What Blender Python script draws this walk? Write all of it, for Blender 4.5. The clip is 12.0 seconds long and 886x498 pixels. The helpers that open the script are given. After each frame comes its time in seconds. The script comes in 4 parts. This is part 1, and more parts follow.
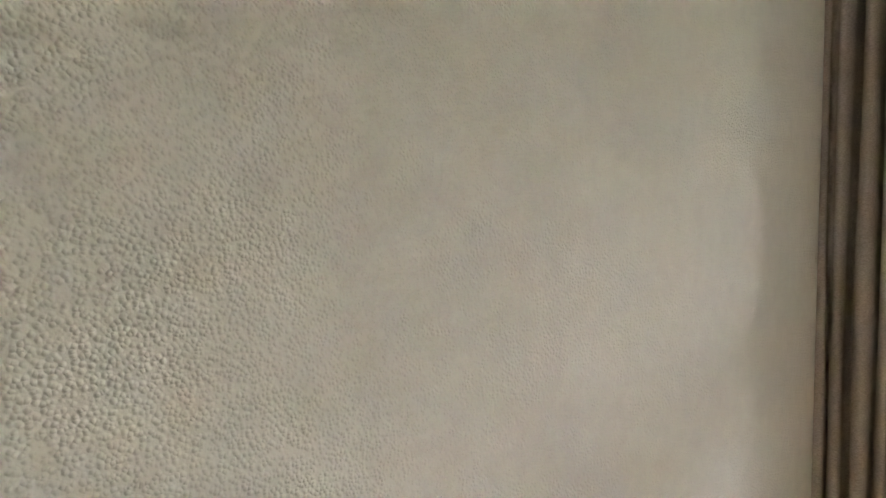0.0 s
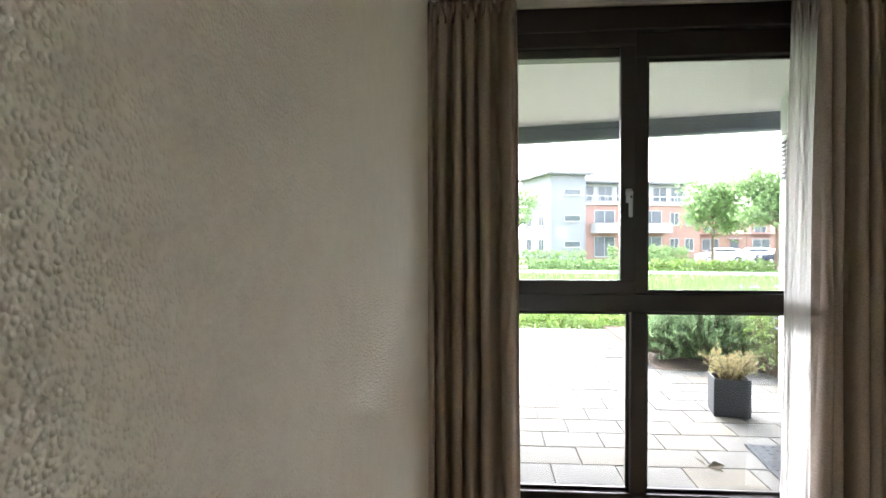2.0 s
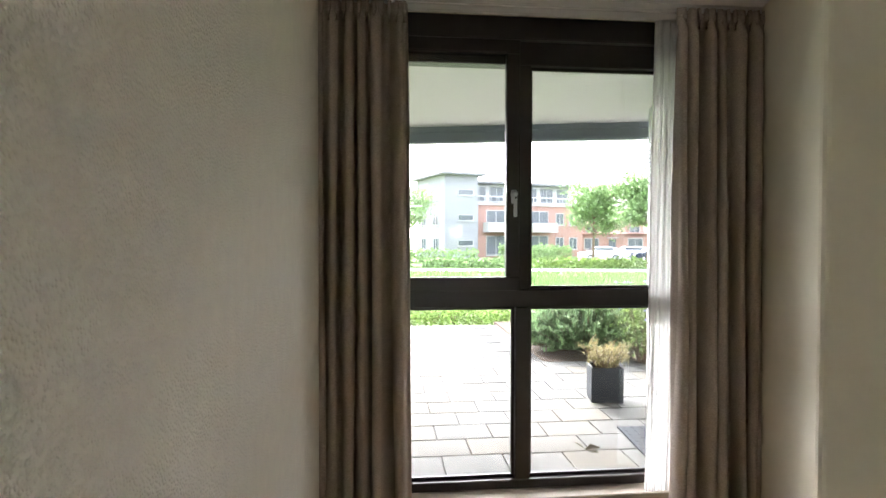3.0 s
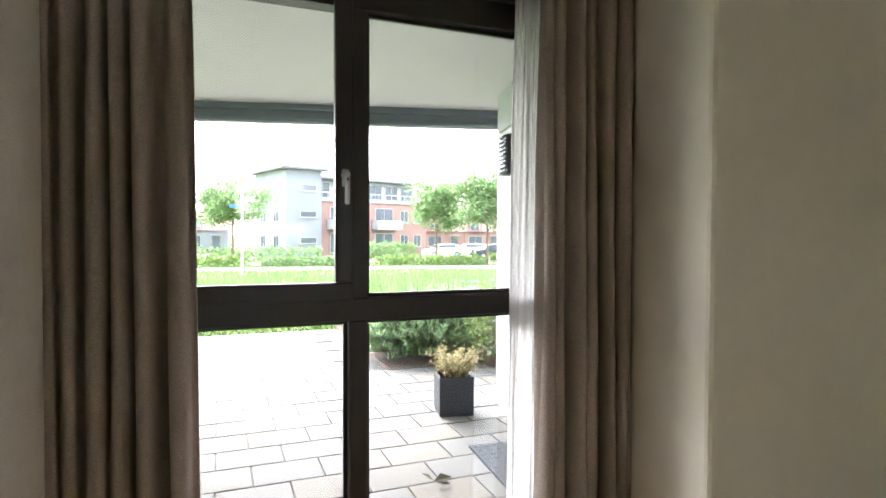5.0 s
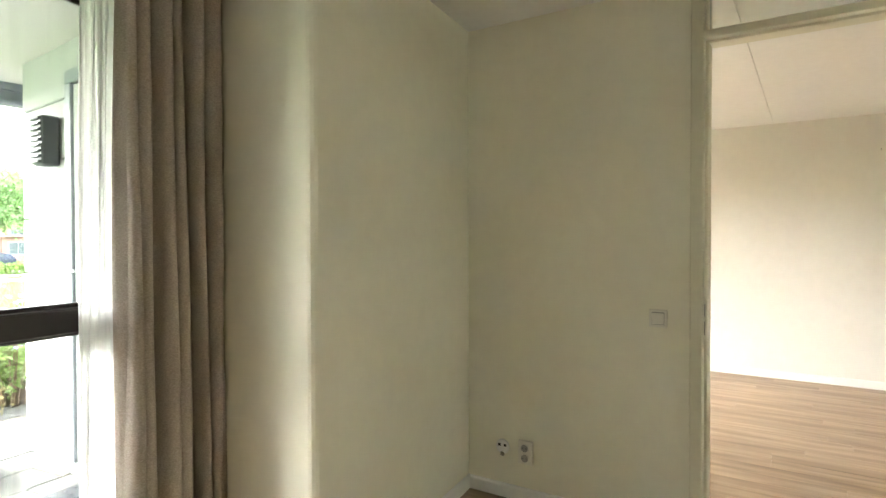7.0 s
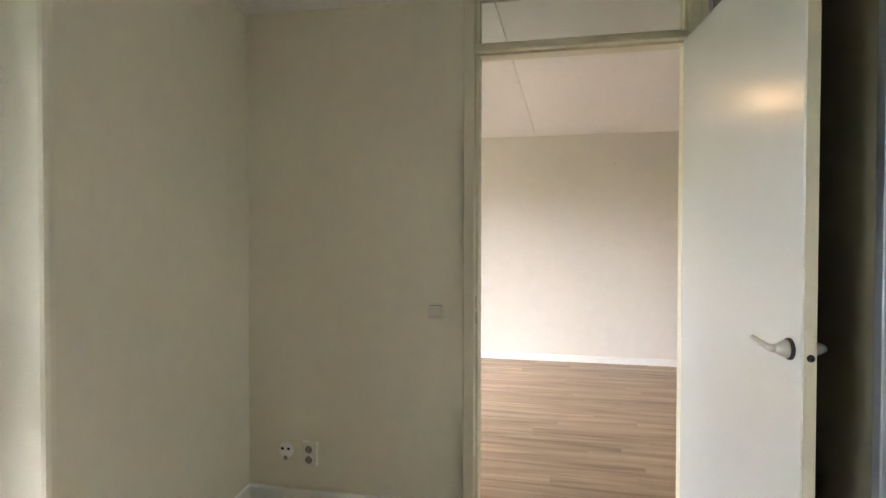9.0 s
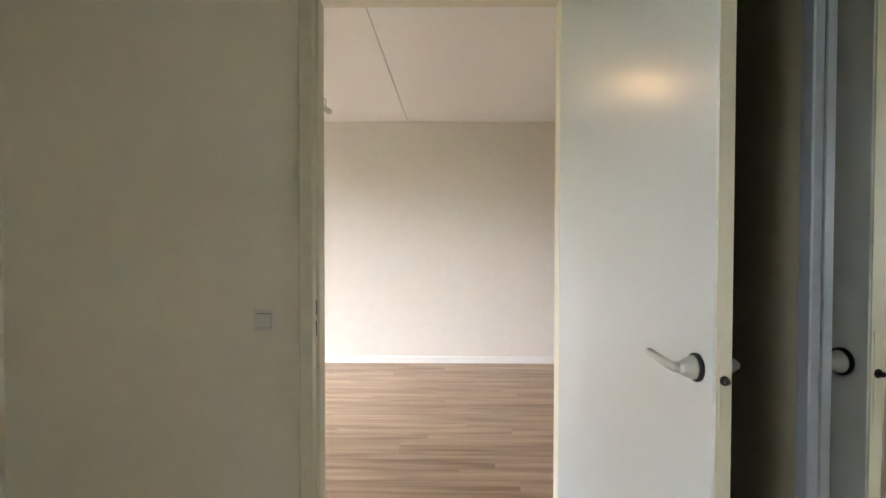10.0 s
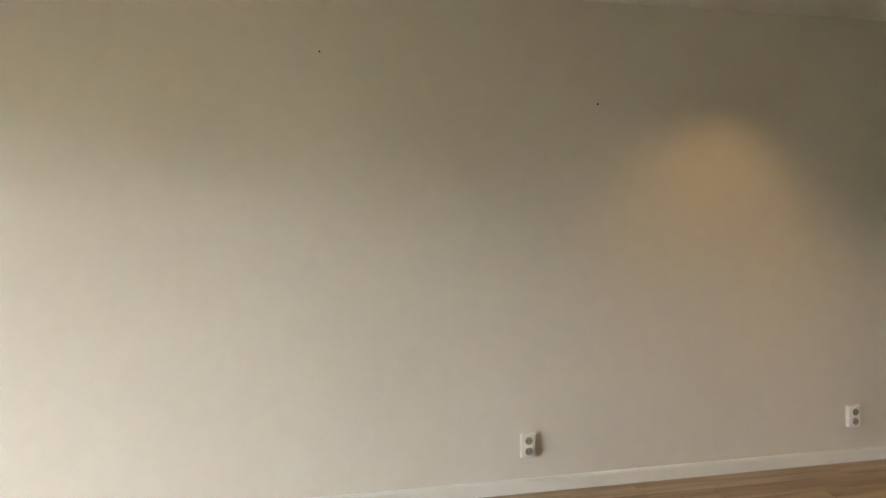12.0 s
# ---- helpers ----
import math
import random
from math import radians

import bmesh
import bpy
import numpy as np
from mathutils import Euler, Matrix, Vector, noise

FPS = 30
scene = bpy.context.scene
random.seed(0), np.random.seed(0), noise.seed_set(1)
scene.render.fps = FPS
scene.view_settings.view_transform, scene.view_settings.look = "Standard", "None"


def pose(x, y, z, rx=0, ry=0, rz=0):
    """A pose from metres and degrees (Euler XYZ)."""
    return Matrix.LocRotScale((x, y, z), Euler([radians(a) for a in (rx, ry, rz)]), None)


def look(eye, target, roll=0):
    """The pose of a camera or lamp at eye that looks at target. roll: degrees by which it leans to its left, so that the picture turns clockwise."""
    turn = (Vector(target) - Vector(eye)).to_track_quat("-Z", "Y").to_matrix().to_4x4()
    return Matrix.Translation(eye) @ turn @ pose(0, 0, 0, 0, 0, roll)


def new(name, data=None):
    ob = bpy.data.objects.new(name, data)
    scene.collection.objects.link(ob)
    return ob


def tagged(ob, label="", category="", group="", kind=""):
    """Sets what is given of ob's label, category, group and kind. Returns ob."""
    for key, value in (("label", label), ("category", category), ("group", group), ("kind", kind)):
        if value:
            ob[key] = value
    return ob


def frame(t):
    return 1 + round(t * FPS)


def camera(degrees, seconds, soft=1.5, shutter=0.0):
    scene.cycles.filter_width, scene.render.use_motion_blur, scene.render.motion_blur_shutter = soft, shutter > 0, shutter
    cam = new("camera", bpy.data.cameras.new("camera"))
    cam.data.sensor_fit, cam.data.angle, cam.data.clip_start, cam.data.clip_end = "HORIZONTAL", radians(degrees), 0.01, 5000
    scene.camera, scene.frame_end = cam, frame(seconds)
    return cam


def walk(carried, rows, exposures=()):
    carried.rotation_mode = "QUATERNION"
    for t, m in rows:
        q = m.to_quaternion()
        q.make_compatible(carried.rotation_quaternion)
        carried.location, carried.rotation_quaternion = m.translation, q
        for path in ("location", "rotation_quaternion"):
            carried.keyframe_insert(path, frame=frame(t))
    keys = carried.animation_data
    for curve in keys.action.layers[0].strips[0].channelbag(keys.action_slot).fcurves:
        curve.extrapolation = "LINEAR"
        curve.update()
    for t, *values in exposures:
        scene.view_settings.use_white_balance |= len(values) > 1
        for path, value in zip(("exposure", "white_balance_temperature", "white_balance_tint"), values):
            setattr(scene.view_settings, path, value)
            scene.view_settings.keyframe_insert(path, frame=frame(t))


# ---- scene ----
# ---- camera ----
cam = camera(75.7, 12.0)
PATH = [
    (0.0, (2.20, -2.60, 1.350), (0.513, -1.527, 1.270), 0.0),
    (0.3, (2.10, -2.65, 1.360), (0.572, -1.359, 1.310), -0.1),
    (0.6, (2.03, -2.70, 1.372), (0.643, -1.259, 1.345), -0.2),
    (1.0, (1.945, -2.801, 1.394), (0.811, -1.154, 1.372), -0.4),
    (1.5, (1.911, -2.940, 1.419), (1.158, -1.088, 1.382), 0.0),
    (2.0, (1.870, -2.986, 1.417), (1.427, -1.036, 1.380), -0.1),
    (2.5, (1.875, -3.002, 1.412), (1.638, -1.017, 1.374), 0.0),
    (3.2, (1.899, -3.018, 1.416), (1.873, -1.019, 1.374), 0.1),
    (4.8, (1.974, -2.499, 1.395), (2.359, -0.538, 1.340), 0.3),
    (5.0, (2.000, -2.354, 1.400), (2.455, -0.407, 1.351), 0.2),
    (5.5, (1.941, -2.171, 1.391), (2.689, -0.317, 1.352), 0.1),
    (6.0, (1.884, -2.166, 1.410), (3.139, -0.610, 1.358), -0.2),
    (6.5, (1.845, -2.210, 1.401), (3.367, -0.912, 1.365), -0.3),
    (7.0, (1.836, -2.226, 1.391), (3.516, -1.142, 1.361), -0.1),
    (7.7, (1.834, -2.228, 1.381), (3.653, -1.398, 1.349), 0.0),
    (9.3, (1.902, -2.295, 1.380), (3.877, -1.984, 1.343), 0.1),
    (9.6, (1.996, -2.360, 1.376), (3.987, -2.179, 1.335), 0.1),
    (9.9, (2.265, -2.353, 1.357), (4.264, -2.291, 1.313), 0.2),
    (10.0, (2.415, -2.344, 1.356), (4.414, -2.322, 1.309), 0.1),
    (10.2, (2.699, -2.336, 1.350), (4.697, -2.407, 1.300), 0.1),
    (10.5, (3.220, -2.330, 1.350), (5.217, -2.441, 1.292), 0.1),
    (10.8, (3.703, -2.310, 1.338), (5.700, -2.411, 1.296), -0.1),
    (11.1, (4.207, -2.395, 1.342), (6.204, -2.497, 1.288), -0.1),
    (11.5, (4.850, -2.525, 1.360), (6.844, -2.660, 1.295), -0.2),
    (12.0, (5.638, -2.843, 1.308), (7.605, -3.204, 1.280), -0.7),
]
walk(cam, [(t, look(eye, target, roll)) for t, eye, target, roll in PATH],
     exposures=[(0.0, 4.95, 6350, 19), (1.0, 4.92, 6350, 21), (2.0, 4.26, 6400, 19), (3.0, 4.18, 6500, 19), (5.5, 4.20, 6350, 20), (6.2, 4.78, 6600, 17), (7.0, 5.06, 6700, 10),
                (7.7, 5.05, 6750, 11), (9.5, 4.68, 6200, 18), (10.1, 4.55, 6200, 16), (10.5, 4.20, 6100, 11), (11.2, 4.02, 6200, 9), (12.0, 4.18, 6600, 10)])

# ---- light ----
world = bpy.data.worlds.new("world")
scene.world = world
world.use_nodes = True
wn = world.node_tree
sky = wn.nodes.new("ShaderNodeTexSky")
sky.sky_type = 'NISHITA'
sky.sun_disc = False
sky.sun_elevation = radians(44)
sky.sun_rotation = radians(345)
sky.air_density, sky.dust_density, sky.ozone_density = 1.0, 3.0, 1.0
veil = wn.nodes.new("ShaderNodeHueSaturation")   # thin white cloud cover
veil.inputs["Saturation"].default_value = 0.3
wn.links.new(sky.outputs[0], veil.inputs["Color"])
wn.links.new(veil.outputs[0], wn.nodes["Background"].inputs[0])
wn.nodes["Background"].inputs[1].default_value = 0.15
sun = new("sun", bpy.data.lights.new("sun", 'SUN'))
sun.data.energy, sun.data.angle, sun.data.color = 0.3, radians(45), (1.0, 0.98, 0.95)
sun.matrix_world = look((-8, 30, 30), (0, 0, 0))

# ---- materials ----


def mat(name, color, rough=0.6, metal=0.0, noise_scale=0.0, vary=0.1, bump=0.0, bump_scale=80.0, random_vary=0.0, spec=0.5,
        fine=0.0, stretch=(1, 1, 1)):
    """Principled surface with broad and fine variation and a fine relief."""
    m = bpy.data.materials.new(name)
    m.use_nodes = True
    nt = m.node_tree
    b = nt.nodes["Principled BSDF"]
    b.inputs["Base Color"].default_value = (*color, 1)
    b.inputs["Roughness"].default_value = rough
    b.inputs["Metallic"].default_value = metal
    b.inputs["Specular IOR Level"].default_value = spec
    tc = nt.nodes.new("ShaderNodeTexCoord")
    mp = nt.nodes.new("ShaderNodeMapping")
    mp.inputs["Scale"].default_value = stretch
    nt.links.new(tc.outputs["Object"], mp.inputs[0])
    if noise_scale:
        n1 = nt.nodes.new("ShaderNodeTexNoise")
        n1.inputs["Scale"].default_value = noise_scale
        n1.inputs["Detail"].default_value = 5
        n2 = nt.nodes.new("ShaderNodeTexNoise")
        n2.inputs["Scale"].default_value = noise_scale * 14
        n2.inputs["Detail"].default_value = 3
        nt.links.new(mp.outputs[0], n1.inputs[0])
        nt.links.new(mp.outputs[0], n2.inputs[0])
        add = nt.nodes.new("ShaderNodeMath")
        add.operation = 'ADD'
        nt.links.new(n1.outputs[0], add.inputs[0])
        nt.links.new(n2.outputs[0], add.inputs[1])
        last = add.outputs[0]
        if random_vary:
            oi = nt.nodes.new("ShaderNodeObjectInfo")
            ma = nt.nodes.new("ShaderNodeMath")
            ma.operation = 'MULTIPLY_ADD'
            ma.inputs[1].default_value = random_vary
            nt.links.new(oi.outputs["Random"], ma.inputs[0])
            nt.links.new(last, ma.inputs[2])
            last = ma.outputs[0]
        mr = nt.nodes.new("ShaderNodeMapRange")
        mr.inputs["From Min"].default_value = 0.6
        mr.inputs["From Max"].default_value = 1.4 + random_vary
        mr.inputs["To Min"].default_value = 1 - vary
        mr.inputs["To Max"].default_value = 1 + vary
        nt.links.new(last, mr.inputs[0])
        mul = nt.nodes.new("ShaderNodeVectorMath")
        mul.operation = 'SCALE'
        mul.inputs[0].default_value = color
        nt.links.new(mr.outputs[0], mul.inputs["Scale"])
        nt.links.new(mul.outputs[0], b.inputs["Base Color"])
        rr = nt.nodes.new("ShaderNodeMapRange")
        rr.inputs["From Min"].default_value, rr.inputs["From Max"].default_value = 0.3, 0.7
        rr.inputs["To Min"].default_value, rr.inputs["To Max"].default_value = max(rough - 0.08, 0.02), min(rough + 0.08, 1)
        nt.links.new(n1.outputs[0], rr.inputs[0])
        nt.links.new(rr.outputs[0], b.inputs["Roughness"])
    if bump:
        nb = nt.nodes.new("ShaderNodeTexNoise")
        nb.inputs["Scale"].default_value = bump_scale
        nb.inputs["Detail"].default_value = 3
        nt.links.new(mp.outputs[0], nb.inputs[0])
        bp = nt.nodes.new("ShaderNodeBump")
        bp.inputs["Strength"].default_value = 1.0
        bp.inputs["Distance"].default_value = bump
        nt.links.new(nb.outputs[0], bp.inputs["Height"])
        nt.links.new(bp.outputs[0], b.inputs["Normal"])
    return m


def wood_mat(name, light, dark, rough=0.45, scale=1.0, random_shift=0.35):
    """Wood with grain along its local y axis, each board with its own tone and grain."""
    m = bpy.data.materials.new(name)
    m.use_nodes = True
    nt = m.node_tree
    b = nt.nodes["Principled BSDF"]
    tc = nt.nodes.new("ShaderNodeTexCoord")
    oi = nt.nodes.new("ShaderNodeObjectInfo")
    off = nt.nodes.new("ShaderNodeVectorMath")
    off.operation = 'SCALE'
    off.inputs[0].default_value = (7.0, 31.0, 13.0)
    nt.links.new(oi.outputs["Random"], off.inputs["Scale"])
    ad = nt.nodes.new("ShaderNodeVectorMath")
    nt.links.new(tc.outputs["Object"], ad.inputs[0])
    nt.links.new(off.outputs[0], ad.inputs[1])
    mp = nt.nodes.new("ShaderNodeMapping")
    mp.inputs["Scale"].default_value = (scale * 17, scale * 1.2, scale * 17)
    nt.links.new(ad.outputs[0], mp.inputs[0])
    n1 = nt.nodes.new("ShaderNodeTexNoise")
    n1.inputs["Scale"].default_value, n1.inputs["Detail"].default_value, n1.inputs["Distortion"].default_value = 1.0, 3.5, 0.4
    nt.links.new(mp.outputs[0], n1.inputs[0])
    mp2 = nt.nodes.new("ShaderNodeMapping")
    mp2.inputs["Scale"].default_value = (scale * 160, scale * 4, scale * 160)
    nt.links.new(ad.outputs[0], mp2.inputs[0])
    n2 = nt.nodes.new("ShaderNodeTexNoise")
    n2.inputs["Scale"].default_value, n2.inputs["Detail"].default_value = 1.0, 3
    nt.links.new(mp2.outputs[0], n2.inputs[0])
    s = nt.nodes.new("ShaderNodeMath")
    s.operation = 'MULTIPLY_ADD'
    s.inputs[1].default_value = 0.22
    nt.links.new(n2.outputs[0], s.inputs[0])
    nt.links.new(n1.outputs[0], s.inputs[2])
    r = nt.nodes.new("ShaderNodeMath")
    r.operation = 'MULTIPLY_ADD'
    r.inputs[1].default_value = random_shift
    nt.links.new(oi.outputs["Random"], r.inputs[0])
    nt.links.new(s.outputs[0], r.inputs[2])
    cr = nt.nodes.new("ShaderNodeValToRGB")
    cr.color_ramp.elements[0].position, cr.color_ramp.elements[0].color = 0.42, (*dark, 1)
    cr.color_ramp.elements[1].position, cr.color_ramp.elements[1].color = 0.92, (*light, 1)
    nt.links.new(r.outputs[0], cr.inputs[0])
    nt.links.new(cr.outputs[0], b.inputs["Base Color"])
    b.inputs["Roughness"].default_value = rough
    bp = nt.nodes.new("ShaderNodeBump")
    bp.inputs["Strength"].default_value, bp.inputs["Distance"].default_value = 0.5, 0.0006
    nt.links.new(s.outputs[0], bp.inputs["Height"])
    nt.links.new(bp.outputs[0], b.inputs["Normal"])
    return m


def stucco_mat(name, color, depth=0.0040):
    """Coarse sprayed plaster: rounded grains with hollows between."""
    m = mat(name, color, 0.9, noise_scale=1.4, vary=0.05)
    nt = m.node_tree
    b = nt.nodes["Principled BSDF"]
    tc = nt.nodes.new("ShaderNodeTexCoord")
    v = nt.nodes.new("ShaderNodeTexVoronoi")
    v.feature = 'SMOOTH_F1'
    v.inputs["Scale"].default_value, v.inputs["Smoothness"].default_value = 172.0, 0.35
    n = nt.nodes.new("ShaderNodeTexNoise")
    n.inputs["Scale"].default_value, n.inputs["Detail"].default_value = 200.0, 2
    patch = nt.nodes.new("ShaderNodeTexNoise")
    patch.inputs["Scale"].default_value = 2.2
    for x in (v, n, patch):
        nt.links.new(tc.outputs["Object"], x.inputs[0])
    mr = nt.nodes.new("ShaderNodeMapRange")
    mr.interpolation_type = 'SMOOTHSTEP'
    mr.inputs["From Min"].default_value, mr.inputs["From Max"].default_value = 0.75, 0.10
    nt.links.new(v.outputs["Distance"], mr.inputs[0])
    s = nt.nodes.new("ShaderNodeMath")
    s.operation = 'MULTIPLY_ADD'
    s.inputs[1].default_value = 0.45
    nt.links.new(n.outputs[0], s.inputs[0])
    nt.links.new(mr.outputs[0], s.inputs[2])
    pm = nt.nodes.new("ShaderNodeMath")
    pm.operation = 'MULTIPLY'
    pr = nt.nodes.new("ShaderNodeMapRange")
    pr.inputs["From Min"].default_value, pr.inputs["From Max"].default_value = 0.3, 0.7
    pr.inputs["To Min"].default_value, pr.inputs["To Max"].default_value = 0.8, 1.1
    nt.links.new(patch.outputs[0], pr.inputs[0])
    nt.links.new(s.outputs[0], pm.inputs[0])
    nt.links.new(pr.outputs[0], pm.inputs[1])
    bp = nt.nodes.new("ShaderNodeBump")
    bp.inputs["Strength"].default_value, bp.inputs["Distance"].default_value = 1.0, depth
    nt.links.new(pm.outputs[0], bp.inputs["Height"])
    nt.links.new(bp.outputs[0], b.inputs["Normal"])
    return m


def leaf_mat(name, color, vary=0.45, trans=0.35):
    m = mat(name, color, 0.6, noise_scale=3.0, vary=vary)
    nt = m.node_tree
    b = nt.nodes["Principled BSDF"]
    g = nt.nodes.new("ShaderNodeNewGeometry")
    h = nt.nodes.new("ShaderNodeHueSaturation")
    mr = nt.nodes.new("ShaderNodeMapRange")
    mr.inputs["To Min"].default_value, mr.inputs["To Max"].default_value = 0.65, 1.4
    nt.links.new(g.outputs["Random Per Island"], mr.inputs[0])
    nt.links.new(mr.outputs[0], h.inputs["Value"])
    src = b.inputs["Base Color"].links[0].from_socket
    nt.links.new(src, h.inputs["Color"])
    nt.links.new(h.outputs[0], b.inputs["Base Color"])
    tr = nt.nodes.new("ShaderNodeBsdfTranslucent")
    nt.links.new(h.outputs[0], tr.inputs[0])
    mx = nt.nodes.new("ShaderNodeMixShader")
    mx.inputs[0].default_value = trans
    nt.links.new(b.outputs[0], mx.inputs[1])
    nt.links.new(tr.outputs[0], mx.inputs[2])
    nt.links.new(mx.outputs[0], nt.nodes["Material Output"].inputs[0])
    return m


def cloth_mat(name, color, trans=0.2, see=0.0, weave=0.0):
    m = mat(name, color, 0.9, noise_scale=6, vary=0.08, bump=0.0006, bump_scale=700, spec=0.1)
    nt = m.node_tree
    b = nt.nodes["Principled BSDF"]
    if weave:                      # slubs of the yarn, longer across than up
        tc = nt.nodes.new("ShaderNodeTexCoord")
        mp = nt.nodes.new("ShaderNodeMapping")
        mp.inputs["Scale"].default_value = (130, 130, 330)
        sl = nt.nodes.new("ShaderNodeTexNoise")
        sl.inputs["Scale"].default_value, sl.inputs["Detail"].default_value = 1.0, 2
        nt.links.new(tc.outputs["Object"], mp.inputs[0])
        nt.links.new(mp.outputs[0], sl.inputs[0])
        mr = nt.nodes.new("ShaderNodeMapRange")
        mr.inputs["From Min"].default_value, mr.inputs["From Max"].default_value = 0.3, 0.7
        mr.inputs["To Min"].default_value, mr.inputs["To Max"].default_value = 1 - weave, 1 + weave
        nt.links.new(sl.outputs[0], mr.inputs[0])
        vm = nt.nodes.new("ShaderNodeVectorMath")
        vm.operation = 'SCALE'
        nt.links.new(b.inputs["Base Color"].links[0].from_socket, vm.inputs[0])
        nt.links.new(mr.outputs[0], vm.inputs["Scale"])
        nt.links.new(vm.outputs[0], b.inputs["Base Color"])
    tr = nt.nodes.new("ShaderNodeBsdfTranslucent")
    tr.inputs[0].default_value = (*color, 1)
    mx = nt.nodes.new("ShaderNodeMixShader")
    mx.inputs[0].default_value = trans
    nt.links.new(b.outputs[0], mx.inputs[1])
    nt.links.new(tr.outputs[0], mx.inputs[2])
    out = mx.outputs[0]
    if see:
        tp = nt.nodes.new("ShaderNodeBsdfTransparent")
        m2 = nt.nodes.new("ShaderNodeMixShader")
        m2.inputs[0].default_value = see
        nt.links.new(out, m2.inputs[1])
        nt.links.new(tp.outputs[0], m2.inputs[2])
        out = m2.outputs[0]
    nt.links.new(out, nt.nodes["Material Output"].inputs[0])
    return m


def glass_mat(name):
    m = bpy.data.materials.new(name)
    m.use_nodes = True
    nt = m.node_tree
    nt.nodes.remove(nt.nodes["Principled BSDF"])
    tp = nt.nodes.new("ShaderNodeBsdfTransparent")
    tp.inputs[0].default_value = (0.84, 0.87, 0.87, 1)
    gl = nt.nodes.new("ShaderNodeBsdfGlossy")
    gl.inputs["Roughness"].default_value = 0.02
    fr = nt.nodes.new("ShaderNodeFresnel")
    fr.inputs[0].default_value = 1.45
    mx = nt.nodes.new("ShaderNodeMixShader")
    nt.links.new(fr.outputs[0], mx.inputs[0])
    nt.links.new(tp.outputs[0], mx.inputs[1])
    nt.links.new(gl.outputs[0], mx.inputs[2])
    nt.links.new(mx.outputs[0], nt.nodes["Material Output"].inputs[0])
    return m


def glow_mat(name, color, strength):
    m = bpy.data.materials.new(name)
    m.use_nodes = True
    b = m.node_tree.nodes["Principled BSDF"]
    b.inputs["Base Color"].default_value = (*color, 1)
    b.inputs["Emission Color"].default_value = (*color, 1)
    b.inputs["Emission Strength"].default_value = strength
    return m


M_STUCCO = stucco_mat("sprayed plaster", (0.84, 0.81, 0.71), 0.0024)
M_WALL = mat("smooth wall paint", (0.86, 0.825, 0.685), 0.85, noise_scale=0.9, vary=0.03, bump=0.0008, bump_scale=140)
M_WALL_LIVING = mat("living wall paint", (0.80, 0.77, 0.71), 0.85, noise_scale=0.9, vary=0.03, bump=0.0007, bump_scale=150)
M_CEIL = mat("ceiling plaster", (0.88, 0.87, 0.84), 0.9, noise_scale=1.2, vary=0.03, bump=0.0025, bump_scale=110)
M_TRIM = mat("white gloss trim", (0.86, 0.86, 0.83), 0.4, noise_scale=2, vary=0.03)
M_CREAM = mat("cream painted frame", (0.74, 0.70, 0.55), 0.35, noise_scale=2, vary=0.04, bump=0.0003, bump_scale=60)
M_LEAF = mat("white door lacquer", (0.68, 0.70, 0.675), 0.25, bump=0.00015, bump_scale=30)
M_LAMINATE = wood_mat("oak laminate", (0.45, 0.325, 0.212), (0.17, 0.106, 0.057), 0.40, random_shift=0.20)
M_DARKFRAME = mat("dark brown window frame", (0.022, 0.017, 0.015), 0.38, noise_scale=3, vary=0.2, bump=0.0003, bump_scale=90)
M_CURTAIN = cloth_mat("taupe curtain cloth", (0.45, 0.385, 0.325), 0.04, weave=0.20)
M_SHEER = cloth_mat("white sheer cloth", (0.93, 0.93, 0.92), 0.70, 0.10)
M_LEVER = mat("satin nickel", (0.60, 0.60, 0.57), 0.42, 0.5, noise_scale=20, vary=0.05)
M_GLASS = glass_mat("window glass")
M_ALU = mat("aluminium", (0.62, 0.64, 0.67), 0.3, 1.0, noise_scale=5, vary=0.05)
M_STILE = mat("blue grey aluminium stile", (0.42, 0.47, 0.55), 0.35, 0.9)
M_RAIL = mat("white curtain rail", (0.72, 0.71, 0.68), 0.5)
M_BLACK = mat("black plastic", (0.012, 0.012, 0.013), 0.45, noise_scale=8, vary=0.2)
M_PLASTIC = mat("white plastic", (0.86, 0.85, 0.82), 0.35, noise_scale=5, vary=0.02)
M_CREAMPLASTIC = mat("cream plastic", (0.78, 0.75, 0.66), 0.35, noise_scale=5, vary=0.02)
# near-black stands in for the shade inside holes drawn as solid marks
M_HOLE = mat("dark socket hollow", (0.05, 0.05, 0.05), 0.6)
M_MIRROR = mat("mirror", (0.87, 0.89, 0.86), 0.01, 1.0)
M_SMOKE = mat("dark bronze glass", (0.15, 0.138, 0.095), 0.4, 0.0, noise_scale=2, vary=0.08)


# ---- building helpers ----
def bm_box(bm, c, s, m=None, bev=0.0, seg=1):
    """A box of size s round c, bevelled, put through the matrix m."""
    r = bmesh.ops.create_cube(bm, size=1)
    vs = r["verts"]
    for v in vs:
        v.co = Vector((v.co.x * s[0] + c[0], v.co.y * s[1] + c[1], v.co.z * s[2] + c[2]))
    if bev:
        es = list({e for v in vs for e in v.link_edges})
        rb = bmesh.ops.bevel(bm, geom=es, offset=bev, segments=seg, affect='EDGES', profile=0.5)
        vs = list({v for f in rb["faces"] for v in f.verts} | {v for v in vs if v.is_valid})
    if m is not None:
        bmesh.ops.transform(bm, matrix=m, verts=[v for v in vs if v.is_valid])
    return bm


